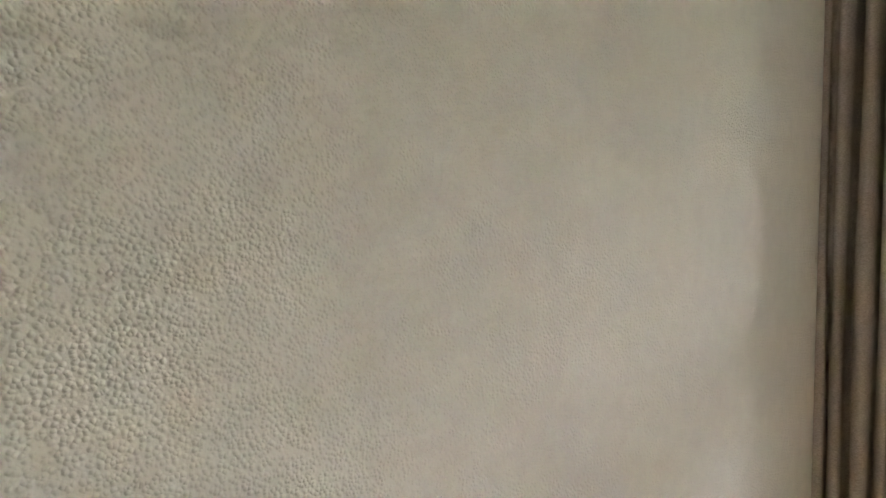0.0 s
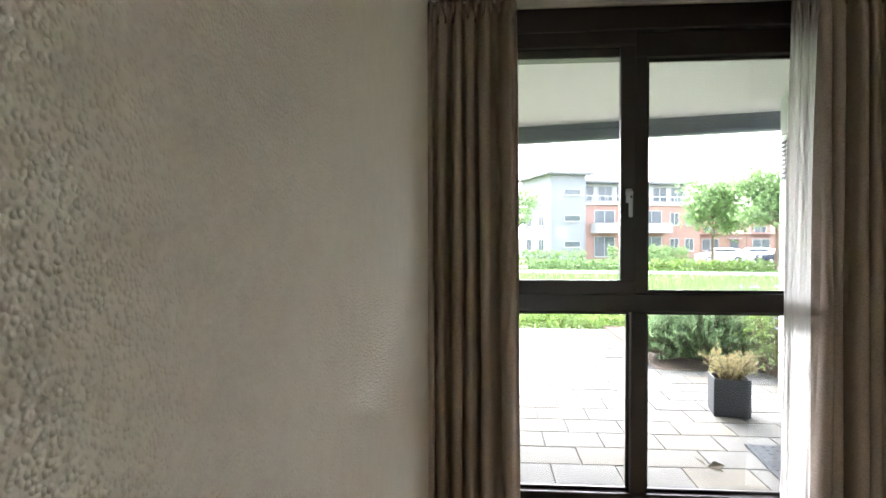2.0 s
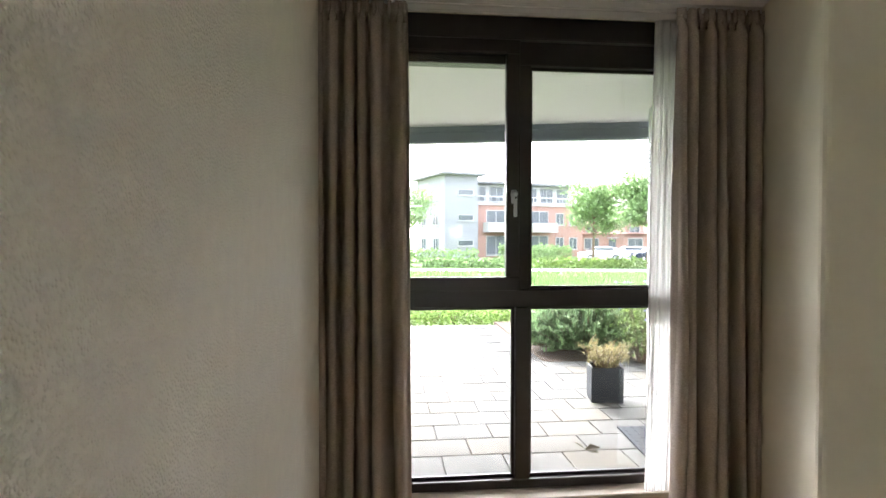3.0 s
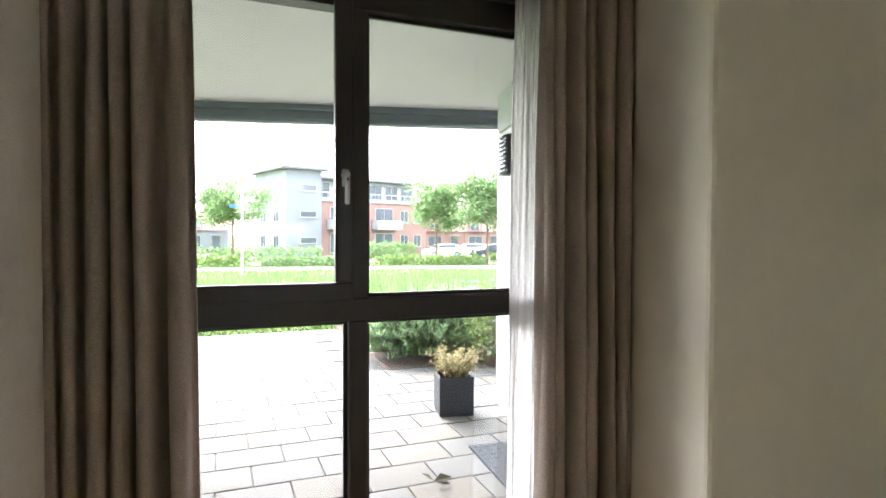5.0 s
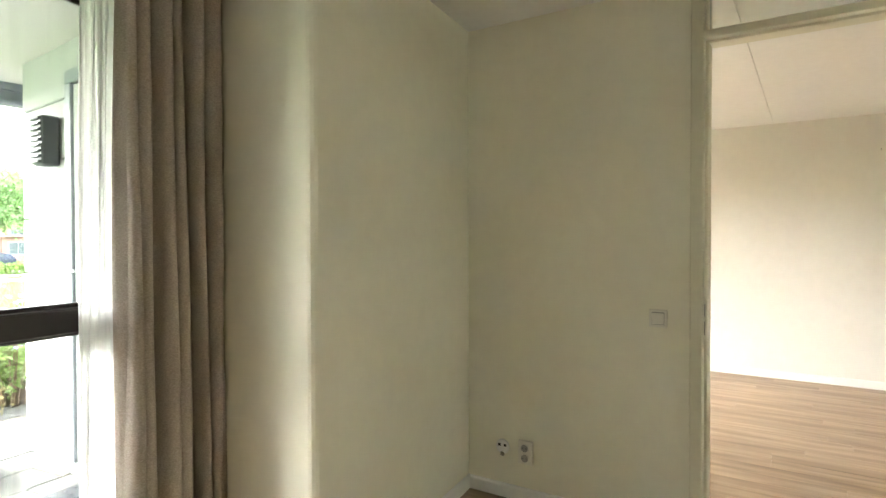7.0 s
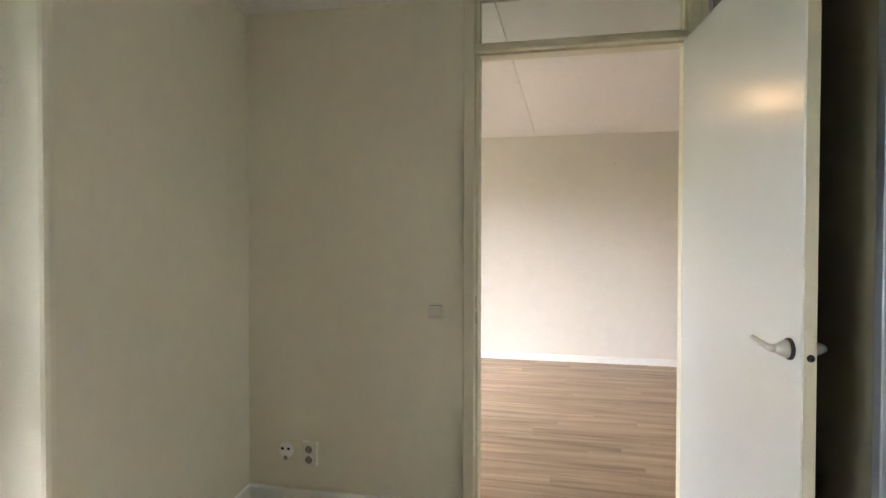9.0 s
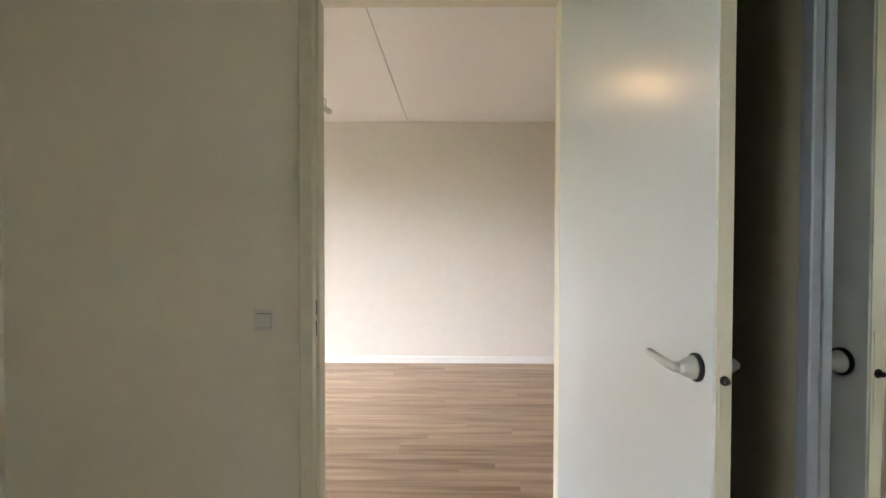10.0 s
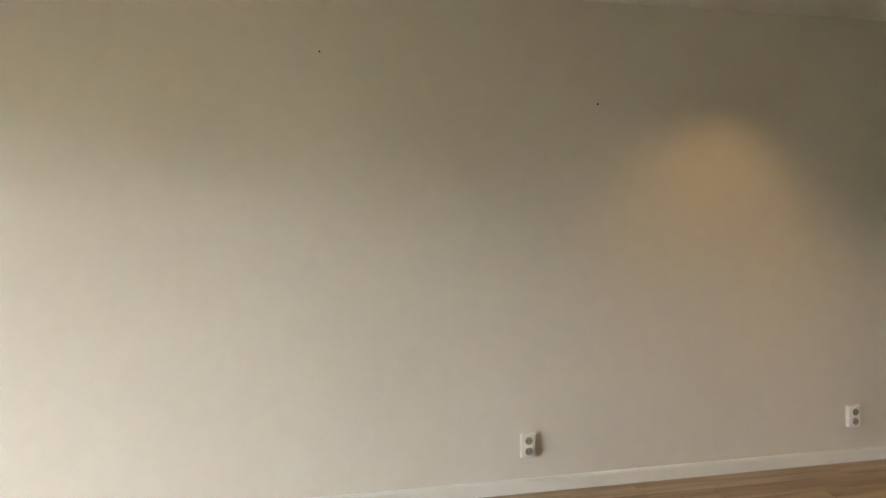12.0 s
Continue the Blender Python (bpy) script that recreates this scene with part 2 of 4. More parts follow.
def bm_lathe(bm, profile, m=None, n=20):
    """Turns (radius, height) pairs about z; closed at both ends."""
    rings = []
    for r, z in profile:
        rings.append([bm.verts.new((r * math.cos(2 * math.pi * i / n), r * math.sin(2 * math.pi * i / n), z)) for i in range(n)])
    for a, b in zip(rings, rings[1:]):
        for i in range(n):
            bm.faces.new((a[i], a[(i + 1) % n], b[(i + 1) % n], b[i]))
    bm.faces.new(list(reversed(rings[0])))
    bm.faces.new(rings[-1])
    if m is not None:
        bmesh.ops.transform(bm, matrix=m, verts=[v for q in rings for v in q])
    return bm


def bm_tube(bm, pts, radii, n=8):
    """A round tube along the points."""
    rings = []
    for i, p in enumerate(pts):
        a, b = Vector(pts[max(i - 1, 0)]), Vector(pts[min(i + 1, len(pts) - 1)])
        q = (b - a).to_track_quat('Z', 'Y')
        r = radii[i] if isinstance(radii, (list, tuple)) else radii
        rings.append([bm.verts.new(Vector(p) + q @ Vector((r * math.cos(2 * math.pi * k / n), r * math.sin(2 * math.pi * k / n), 0))) for k in range(n)])
    for a, b in zip(rings, rings[1:]):
        for i in range(n):
            bm.faces.new((a[i], a[(i + 1) % n], b[(i + 1) % n], b[i]))
    bm.faces.new(list(reversed(rings[0])))
    bm.faces.new(rings[-1])
    return bm


def mesh_of(name, bm, material, smooth=False):
    bmesh.ops.recalc_face_normals(bm, faces=bm.faces[:])
    me = bpy.data.meshes.new(name)
    bm.to_mesh(me)
    bm.free()
    me.materials.append(material)
    if smooth:
        for p in me.polygons:
            p.use_smooth = True
    return me


def part(name, bm, material, parent, label="", smooth=False):
    ob = new(name, mesh_of(name, bm, material, smooth))
    ob.parent = parent
    if label:
        ob["label"] = label
    return ob


def thing(name, m, label, category, group="", kind=""):
    ob = new(name)
    ob.matrix_world = m
    ob.empty_display_size = 0.1
    return tagged(ob, label, category, group, kind)


def solid(name, bm, material, label, category, kind="", m=None, smooth=False, group=""):
    ob = new(name, mesh_of(name, bm, material, smooth))
    if m is not None:
        ob.matrix_world = m
    return tagged(ob, label, category, group, kind)


def box(*a, **k):
    return bm_box(bmesh.new(), *a, **k)


def wall_slab(name, p0, p1, thick, z0, z1, material, label):
    """A wall whose room face runs from p0 to p1; its thickness lies to the right-hand side of that walk."""
    d = Vector((p1[0] - p0[0], p1[1] - p0[1], 0))
    m = Matrix.Translation((p0[0], p0[1], 0)) @ Matrix.Rotation(math.atan2(d.y, d.x), 4, 'Z')
    bm = box((d.length / 2, -thick / 2, (z0 + z1) / 2), (d.length, thick, z1 - z0))
    return solid(name, bm, material, label, "wall", "structure", m)


def skirting(name, p0, p1, h=0.075, t=0.014):
    """A skirting board along a wall, with a rounded upper edge; it stands on the left-hand side of the walk."""
    d = Vector((p1[0] - p0[0], p1[1] - p0[1], 0))
    m = Matrix.Translation((p0[0], p0[1], 0)) @ Matrix.Rotation(math.atan2(d.y, d.x), 4, 'Z')
    bm = bmesh.new()
    prof = [(0, 0.001), (t, 0.001), (t, h - 0.012), (t - 0.004, h - 0.003), (t - 0.008, h), (0, h)]
    a = [bm.verts.new((0, y, z)) for y, z in prof]
    b = [bm.verts.new((d.length, y, z)) for y, z in prof]
    for i in range(len(prof)):
        j = (i + 1) % len(prof)
        bm.faces.new((a[i], a[j], b[j], b[i]))
    bm.faces.new(a), bm.faces.new(list(reversed(b)))
    return solid(name, bm, M_TRIM, "white painted skirting board along the wall foot", "skirting", "structure", m)


# ---- plan ----
H = 2.555            # ceiling of both rooms
TURN = 8.2           # the window wall is turned against the living room
A = pose(2.23, 0, 0, 0, 0, TURN)   # room frame: x along the window, y outwards


def at_a(u, v, z=0.0):
    return A @ Vector((u, v, z))


XD, XD2 = 4.605, 4.705      # partition with the door
XL = 8.452                  # far wall of the living room
YW = 0.950                  # window wall of the living room
YR = -8.0                   # end wall of the living room
OY0, OY1 = -2.770, -1.838    # door opening
MA = 10.8                   # wardrobe front
MP = Vector((4.605, -2.831, 0))


def mir(d):
    """A point d metres along the wardrobe front from the partition."""
    return MP - d * Vector((math.cos(radians(MA)), math.sin(radians(MA)), 0))


LW = radians(90 + TURN)
L_WIN = Vector((1.180, -0.20, 0)) + 0.45 * Vector((math.cos(LW), math.sin(LW), 0))
L_BACK = Vector((1.180, -0.20, 0)) - 4.1 * Vector((math.cos(LW), math.sin(LW), 0))
NICHE = (3.372, -0.035)
CORN = (4.605, -0.611)

wall_slab("wall_west", L_WIN, L_BACK, 0.2, -0.1, H + 0.2, M_STUCCO, "off-white wall with coarse sprayed plaster")


def prism(name, pts, z0, z1, material, label, category, kind="structure"):
    bm = bmesh.new()
    a = [bm.verts.new((x, y, z0)) for x, y in pts]
    b = [bm.verts.new((x, y, z1)) for x, y in pts]
    bm.faces.new(a), bm.faces.new(list(reversed(b)))
    for i in range(len(pts)):
        j = (i + 1) % len(pts)
        bm.faces.new((a[i], a[j], b[j], b[i]))
    return solid(name, bm, material, label, category, kind)


# the pier beside the window: splayed side, blunt corner, face towards the room
prism("wall_pier", [(3.42, 0.30), NICHE, (3.270, -0.728), (3.273, -0.742), (3.283, -0.752), (3.298, -0.755), CORN, (4.605, 0.30)], -0.1, H + 0.2, M_WALL,
      "smooth cream painted pier wall beside the window", "wall")
wall_slab("wall_back", L_BACK, (4.605, -4.3), 0.15, -0.1, H + 0.2, M_WALL, "plain wall behind the wardrobe")
prism("wall_partition_north", [(XD, 0.30), (XD, OY1 + 0.03), (XD2, OY1 + 0.03), (XD2, 1.25), (XD, 1.25)], -0.1, H + 0.2, M_WALL, "smooth cream painted partition wall", "wall")
prism("wall_partition_south", [(XD, OY0 - 0.03), (XD, -4.4), (XD2, -4.4), (XD2, OY0 - 0.03)], -0.1, H + 0.2, M_WALL, "smooth cream painted partition wall", "wall")
prism("wall_far", [(XL, YR - 0.2), (XL + 0.2, YR - 0.2), (XL + 0.2, 1.25), (XL, 1.25)], -0.1, H + 0.2, M_WALL_LIVING, "long off-white living room wall", "wall")
prism("wall_end", [(3.4, YR), (XL, YR), (XL, YR - 0.2), (3.4, YR - 0.2)], -0.1, H + 0.2, M_WALL_LIVING, "off-white end wall of the living room", "wall")
prism("wall_hall", [(3.4, YR), (3.4, -4.4), (XD, -4.4), (XD, -4.3), (3.3, -4.3), (3.3, YR)], -0.1, H + 0.2, M_WALL_LIVING, "plain wall that closes the living room", "wall")
# window wall of the living room: stub, lintel, opening
LWX0, LWX1 = 4.95, 8.20
prism("wall_north_stub", [(LWX1, YW), (XL, YW), (XL, YW + 0.3), (LWX1, YW + 0.3)], -0.1, H + 0.2, M_WALL_LIVING, "off-white wall stub beside the living room window", "wall")
prism("wall_north_left", [(XD2, YW), (LWX0, YW), (LWX0, YW + 0.3), (XD2, YW + 0.3)], -0.1, H + 0.2, M_WALL_LIVING, "off-white wall stub beside the living room window", "wall")
prism("wall_north_lintel", [(LWX0, YW), (LWX1, YW), (LWX1, YW + 0.3), (LWX0, YW + 0.3)], 2.14, H + 0.2, M_WALL_LIVING, "off-white lintel over the living room window", "wall")


# ceilings
prism("ceiling_small_room", [(0.9, 0.35), (0.9, -4.4), (XD, -4.4), (XD, 0.5)], H, H + 0.2, M_CEIL, "white textured ceiling", "ceiling")


def living_ceiling():
    bm = bmesh.new()
    seam = -1.905
    for y0, y1 in ((YR, seam - 0.003), (seam + 0.003, YW + 0.3)):
        bm_box(bm, ((XD2 + XL) / 2, (y0 + y1) / 2, H + 0.10), (XL - XD2, y1 - y0, 0.20))
    bm_box(bm, ((XD2 + XL) / 2, seam, H + 0.11), (XL - XD2, 0.006, 0.19))
    bm_box(bm, (4.0, (YR - 4.3) / 2, H + 0.10), (1.41, -4.3 - YR, 0.20))
    return solid("ceiling_living_room", bm, M_CEIL, "white textured ceiling with one slab joint", "ceiling", "structure")


living_ceiling()

# skirting
for nm, a, b in (("baseboard_far", (XL, YR), (XL, YW)), ("baseboard_end", (XD, YR), (XL - 0.014, YR)),
                 ("baseboard_stub", (XL - 0.014, YW), (LWX1, YW)),
                 ("baseboard_partition", (XD, OY1 + 0.06), (XD, CORN[1] - 0.014)), ("baseboard_pier", CORN, (3.283, -0.752)),
                 ("baseboard_niche", (3.273, -0.754), NICHE),
                 ("baseboard_west", L_WIN, L_BACK)):
    skirting(nm, a, b)

# ---- large window of the small room ----
U0, U1 = -1.06, 1.10     # opening along the window


def small_window():
    w = thing("window_1", A, "tall dark brown window with four panes, floor to ceiling", "window", kind="structure")
    zt = 2.545
    # outer frame
    for nm, c, s in (("frame_left", (U0 + 0.035, 0.03, (0.09 + zt) / 2), (0.07, 0.09, zt - 0.09)),
                     ("frame_right", (U1 - 0.035, 0.03, (0.09 + zt) / 2), (0.07, 0.09, zt - 0.09)),
                     ("frame_head", (0.0 + (U0 + U1) / 2, 0.03, 2.4275), (U1 - U0 - 0.14, 0.09, 0.235)),
                     ("frame_foot", ((U0 + U1) / 2, 0.03, 0.114), (U1 - U0 - 0.14, 0.09, 0.048)),
                     ("transom", ((U0 + U1) / 2, 0.03, 1.0945), (U1 - U0 - 0.14, 0.09, 0.093))):
        part(nm, box(c, s, bev=0.005), M_DARKFRAME, w)
    part("mullion_lower", box((-0.039, 0.03, (0.138 + 1.048) / 2), (0.078, 0.088, 1.048 - 0.138), bev=0.005), M_DARKFRAME, w)
    part("mullion_upper", box((-0.035, 0.03, (1.141 + 2.31) / 2), (0.07, 0.088, 2.31 - 1.141), bev=0.005), M_DARKFRAME, w)
    # head ledge in front of the roller box
    part("head_cover", box(((U0 + U1) / 2, -0.035, 2.485), (U1 - U0 - 0.02, 0.05, 0.115), bev=0.006), M_DARKFRAME, w)
    # beads round the fixed panes
    for x0, x1, z0, z1 in ((0, U1 - 0.07, 1.141, 2.31), (0, U1 - 0.07, 0.138, 1.048), (U0 + 0.07, -0.078, 0.138, 1.048)):
        bm = bmesh.new()
        for c, s in ((((x0 + x1) / 2, 0, z0 + 0.008), (x1 - x0, 0.02, 0.016)), (((x0 + x1) / 2, 0, z1 - 0.008), (x1 - x0, 0.02, 0.016)),
                     ((x0 + 0.008, 0, (z0 + z1) / 2), (0.016, 0.02, z1 - z0 - 0.032)), ((x1 - 0.008, 0, (z0 + z1) / 2), (0.016, 0.02, z1 - z0 - 0.032))):
            bm_box(bm, (c[0], 0.035, c[2]), s, bev=0.003)
        part("glazing_bead", bm, M_DARKFRAME, w)
        g = part("pane", box(((x0 + x1) / 2, 0.05, (z0 + z1) / 2), (x1 - x0, 0.006, z1 - z0)), M_GLASS, w)
        g.visible_shadow = False
    # opening sash upper left
    sash = part("sash", bmesh.new(), M_DARKFRAME, w)
    sx0, sx1, sz0, sz1 = U0 + 0.06, -0.068, 1.138, 2.428
    bm = bmesh.new()
    wd = 0.072
    for c, s in ((((sx0 + sx1) / 2, sz0 + wd / 2), (sx1 - sx0, wd)), (((sx0 + sx1) / 2, sz1 - wd / 2), (sx1 - sx0, wd)),
                 ((sx0 + wd / 2, (sz0 + sz1) / 2), (wd, sz1 - sz0 - 2 * wd)), ((sx1 - wd / 2, (sz0 + sz1) / 2), (wd, sz1 - sz0 - 2 * wd))):
        bm_box(bm, (c[0], -0.033, c[1]), (s[0], 0.046, s[1]), bev=0.006)
    part("sash_frame", bm, M_DARKFRAME, sash)
    g = part("pane", box(((sx0 + sx1) / 2, -0.02, (sz0 + sz1) / 2), (sx1 - sx0 - 0.1, 0.006, sz1 - sz0 - 0.1)), M_GLASS, sash)
    g.visible_shadow = False
    # handle: round rose, neck, hanging lever
    hm = pose(-0.102, -0.056, 1.635)
    bm = bmesh.new()
    bm_lathe(bm, [(0.017, 0.0), (0.017, 0.008), (0.013, 0.012), (0.009, 0.014), (0.009, 0.036), (0.012, 0.044), (0.007, 0.047)], hm @ Matrix.Rotation(radians(90), 4, 'X'))
    bm_box(bm, (0, -0.040, -0.055), (0.019, 0.013, 0.125), m=hm, bev=0.005, seg=2)
    bm_box(bm, (0, -0.004, -0.012), (0.028, 0.008, 0.07), m=hm, bev=0.003)
    part("handle", bm, M_ALU, sash, "pale metal lever handle", True)
    part("lock_button", box((0.0, -0.050, -0.02), (0.008, 0.006, 0.012), m=hm, bev=0.002), M_BLACK, sash)
    return w


small_window()
prism("wall_window_head", [tuple(at_a(U0 - 0.1, -0.08)[:2]), tuple(at_a(U1 + 0.05, -0.08)[:2]), tuple(at_a(U1 + 0.05, 0.3)[:2]), tuple(at_a(U0 - 0.1, 0.3)[:2])],
      2.546, H + 0.2, M_WALL, "narrow painted head over the window", "wall")
prism("wall_window_left", [tuple(at_a(U0 - 0.15, -0.03)[:2]), tuple(at_a(U0, -0.03)[:2]), tuple(at_a(U0, 0.3)[:2]), tuple(at_a(U0 - 0.15, 0.3)[:2])],
      -0.1, 2.546, M_WALL, "narrow wall at the window's side", "wall")
solid("window_sill", box(((U0 + U1) / 2, -0.02, 0.045), (U1 - U0, 0.22, 0.09), bev=0.006), mat("pale stone", (0.50, 0.44, 0.36), 0.5, noise_scale=8, vary=0.12),
      "low pale threshold under the window", "window sill", "structure", A)


# ---- curtains ----
def curtain(name, u0, u1, v, z0, z1, folds, depth, material, label, flare=0.0, seed=1, heading=True, th=0.004, m=A, lean=0.0):
    """Gathered cloth: deep folds below, tight pleats in a stiff heading at the top."""
    rnd = random.Random(seed)
    n, rows = folds * 14, 40
    ph = [rnd.uniform(-0.5, 0.5) for _ in range(folds + 2)]
    am = [rnd.uniform(0.55, 1.25) for _ in range(folds + 2)]
    bm = bmesh.new()
    grid = []
    for j in range(rows + 1):
        h = j / rows
        z = z0 + (z1 - z0) * h
        row = []
        for i in range(n + 1):
            s = i / n
            k = s * folds
            f = int(min(k, folds - 1))
            w = k - f
            a = am[f] * (1 - w) + am[f + 1] * w
            p = (ph[f] * (1 - w) + ph[f + 1] * w) * (1 - 0.5 * h)
            amp = depth * (0.75 + 0.35 * (1 - h)) * a
            if heading and h > 0.955:
                amp *= 0.45
            c = math.cos(2 * math.pi * (k + p))
            y = v - amp * (abs(c) ** 0.9) * (1 if c > 0 else -1) + 0.006 * math.sin(5.2 * math.pi * (k + 0.6 * p) + 2 * h) + 0.003 * math.sin(37 * s + 9 * h)
            x = u0 + (u1 - u0) * s + 0.10 * (u1 - u0) / folds * math.sin(4 * math.pi * (k + p))
            x += 0.20 * (u1 - u0) / folds * math.sin(2 * math.pi * (k + p) + 1.2 * math.sin(3 * h + f)) * (1 - 0.5 * h)
            x += flare * (1 - h) * (s - 0.5) * 2 + 0.006 * math.sin(5 * h + 11 * s) + lean * (1 - h)
            row.append(bm.verts.new((x, y, z)))
        grid.append(row)
    for a, b in zip(grid, grid[1:]):
        for i in range(n):
            bm.faces.new((a[i], a[i + 1], b[i + 1], b[i]))
    th_ob = thing(name, m, label, "curtain")
    c = part("cloth", bm, material, th_ob, smooth=True)
    mod = c.modifiers.new("thickness", 'SOLIDIFY')
    mod.thickness = th
    if heading:
        bm = bmesh.new()
        cnt = folds * 2
        for i in range(cnt):
            s = (i + 0.5) / cnt
            x = u0 + (u1 - u0) * s
            bm_tube(bm, [(x, v - 0.020, z1 - 0.002), (x, v - 0.026, z1 - 0.05), (x, v - 0.022, z1 - 0.10)], [0.010, 0.011, 0.006], 6)
        part("pleat_heading", bm, material, th_ob, smooth=True)
    return th_ob


curtain("curtain", -1.072, -0.652, -0.205, 0.02, H - 0.030, 6, 0.062, M_CURTAIN, "drawn-back taupe curtain with pleated heading beside the plaster wall", 0.016, 3)
curtain("curtain", 0.672, 1.122, -0.255, 0.02, H - 0.022, 6, 0.082, M_CURTAIN, "drawn-back taupe curtain with pleated heading beside the pier", 0.01, 8)
curtain("sheer_curtain", 0.615, 0.76, -0.13, 0.10, H - 0.035, 5, 0.007, M_SHEER, "gathered white sheer curtain hanging beside the taupe curtain", 0.0, 5, False, 0.0015, lean=-0.045)
bm = bmesh.new()
bm_tube(bm, [(0.735, -0.19, H - 0.06), (0.735, -0.19, 1.42)], 0.0025, 6)
bm_box(bm, (0.735, -0.19, 1.38), (0.012, 0.012, 0.06), bev=0.004)
solid("curtain_wand", bm, M_PLASTIC, "thin white draw rod hanging in the sheer curtain", "curtain rod", m=A)


def curtain_rail():
    r = thing("curtain_rail", A, "white double curtain track under the ceiling", "curtain rail")
    for v in (-0.13, -0.25):
        bm = bmesh.new()
        L = U1 - U0
        bm_box(bm, ((U0 + U1) / 2, v, H - 0.004), (L, 0.034, 0.008), bev=0.002)
        bm_box(bm, ((U0 + U1) / 2, v - 0.013, H - 0.019), (L, 0.006, 0.024), bev=0.002)
        bm_box(bm, ((U0 + U1) / 2, v + 0.013, H - 0.019), (L, 0.006, 0.024), bev=0.002)
        part("track", bm, M_RAIL, r)
    return r


curtain_rail()


# ---- inner door ----
def door_frame():
    f = thing("door_1", pose(XD, OY0, 0), "cream painted inner door frame with a glazed fanlight above", "door frame", kind="structure")
    w = OY1 - OY0
    for nm, y in (("jamb_hinge", 0.0), ("jamb_lock", w)):
        sgn = -1 if y == 0 else 1
        bm = bmesh.new()
        # face strip, body and stop
        bm_box(bm, (0.002, y + sgn * 0.0405, H / 2), (0.050, 0.055, H - 0.002), bev=0.005)
        bm_box(bm, (0.073, y + sgn * 0.0335, H / 2), (0.094, 0.067, H - 0.004), bev=0.004)
        part(nm, bm, M_CREAM, f)
    bm = bmesh.new()
    bm_box(bm, (0.002, w / 2, 2.2975), (0.048, w + 0.026, 0.035), bev=0.004)
    bm_box(bm, (0.073, w / 2, 2.2935), (0.092, w, 0.047), bev=0.004)
    part("head", bm, M_CREAM, f)
    fan = part("fanlight_pane", box((0.045, w / 2, (2.315 + H) / 2), (0.005, w + 0.010, H - 2.316)), M_GLASS, f, "clear glass pane above the door")
    fan.visible_shadow = False
    bm = bmesh.new()
    for x in (0.036, 0.054):
        bm_box(bm, (x, w / 2, 2.321), (0.011, w, 0.012), bev=0.002)
        bm_box(bm, (x, w / 2, H - 0.008), (0.011, w, 0.012), bev=0.002)
    part("fanlight_bead", bm, M_CREAM, f)
    # strike slots in the lock jamb
    bm = bmesh.new()
    bm_box(bm, (0.014, w + 0.0122, 1.035), (0.020, 0.003, 0.19), bev=0.001)
    part("strike_plate", bm, M_CREAM, f)
    for z in (1.075, 0.995):
        part("strike_slot", box((0.016, w + 0.0104, z), (0.010, 0.002, 0.058)), M_BLACK, f)
    for z in (1.36, 2.18):
        part("buffer", bm_lathe(bmesh.new(), [(0.006, 0), (0.006, 0.003), (0.003, 0.005)], pose(0.0262, w - 0.0, z, 90, 0, 0) , 10), M_CREAM, f)
    return f


door_frame()


def door_leaf():
    """The leaf stands open into the small room; its local x runs from the hinge to the latch edge."""
    ang = math.degrees(math.atan2(-2.903 + 2.782, 3.574 - 4.585))
    d = thing("door_leaf", pose(4.585, -2.782, 0, 0, 0, ang), "white lacquered inner door standing wide open", "door")
    L, T, Z0, Z1 = 1.015, 0.040, 0.008, 2.266
    part("panel", box((L / 2, 0, (Z0 + Z1) / 2), (L, T, Z1 - Z0), bev=0.003), M_LEAF, d)
    part("edge_band", box((L + 0.0015, 0, (Z0 + Z1) / 2), (0.003, T - 0.006, Z1 - Z0 - 0.01)), M_CREAM, d, "cream latch edge")
    for side in (1, -1):
        m = pose(L - 0.062, side * T / 2, 1.075) @ Matrix.Rotation(radians(-90 * side), 4, 'X')
        rose = part("rosette", bm_lathe(bmesh.new(), [(0.031, 0.0), (0.031, 0.006), (0.028, 0.009), (0.018, 0.010)], m, 28), M_BLACK, d, "black round rosette", True)
        bm = bmesh.new()
        bm_lathe(bm, [(0.026, 0.008), (0.025, 0.014), (0.020, 0.026), (0.016, 0.034), (0.0125, 0.042)], m, 20)
        s = side
        pts = [(L - 0.062, s * (T / 2 + 0.036), 1.075), (L - 0.066, s * (T / 2 + 0.048), 1.076), (L - 0.085, s * (T / 2 + 0.054), 1.078), (L - 0.120, s * (T / 2 + 0.052), 1.081), (L - 0.182, s * (T / 2 + 0.050), 1.087)]
        bm_tube(bm, pts, [0.012, 0.0115, 0.0095, 0.0085, 0.0080], 12)
        part("lever", bm, M_LEVER, rose, "satin metal lever", True)
    part("latch_plate", box((L + 0.0038, 0, 1.055), (0.0016, 0.020, 0.20), bev=0.0004), M_CREAM, d)
    part("latch_hole", bm_lathe(bmesh.new(), [(0.010, 0), (0.010, 0.004), (0.006, 0.006)], pose(L + 0.004, 0, 1.062, 0, 90, 0), 14), M_BLACK, d)
    part("latch_bolt", box((L + 0.012, 0.0, 1.062), (0.018, 0.010, 0.012), bev=0.003), M_BLACK, d, "dark latch bolt")
    for z in (0.25, 1.10, 2.02):
        part("hinge", bm_tube(bmesh.new(), [(-0.006, 0.022, z - 0.04), (-0.006, 0.022, z + 0.04)], 0.006, 10), M_ALU, d, smooth=True)
    return d


door_leaf()


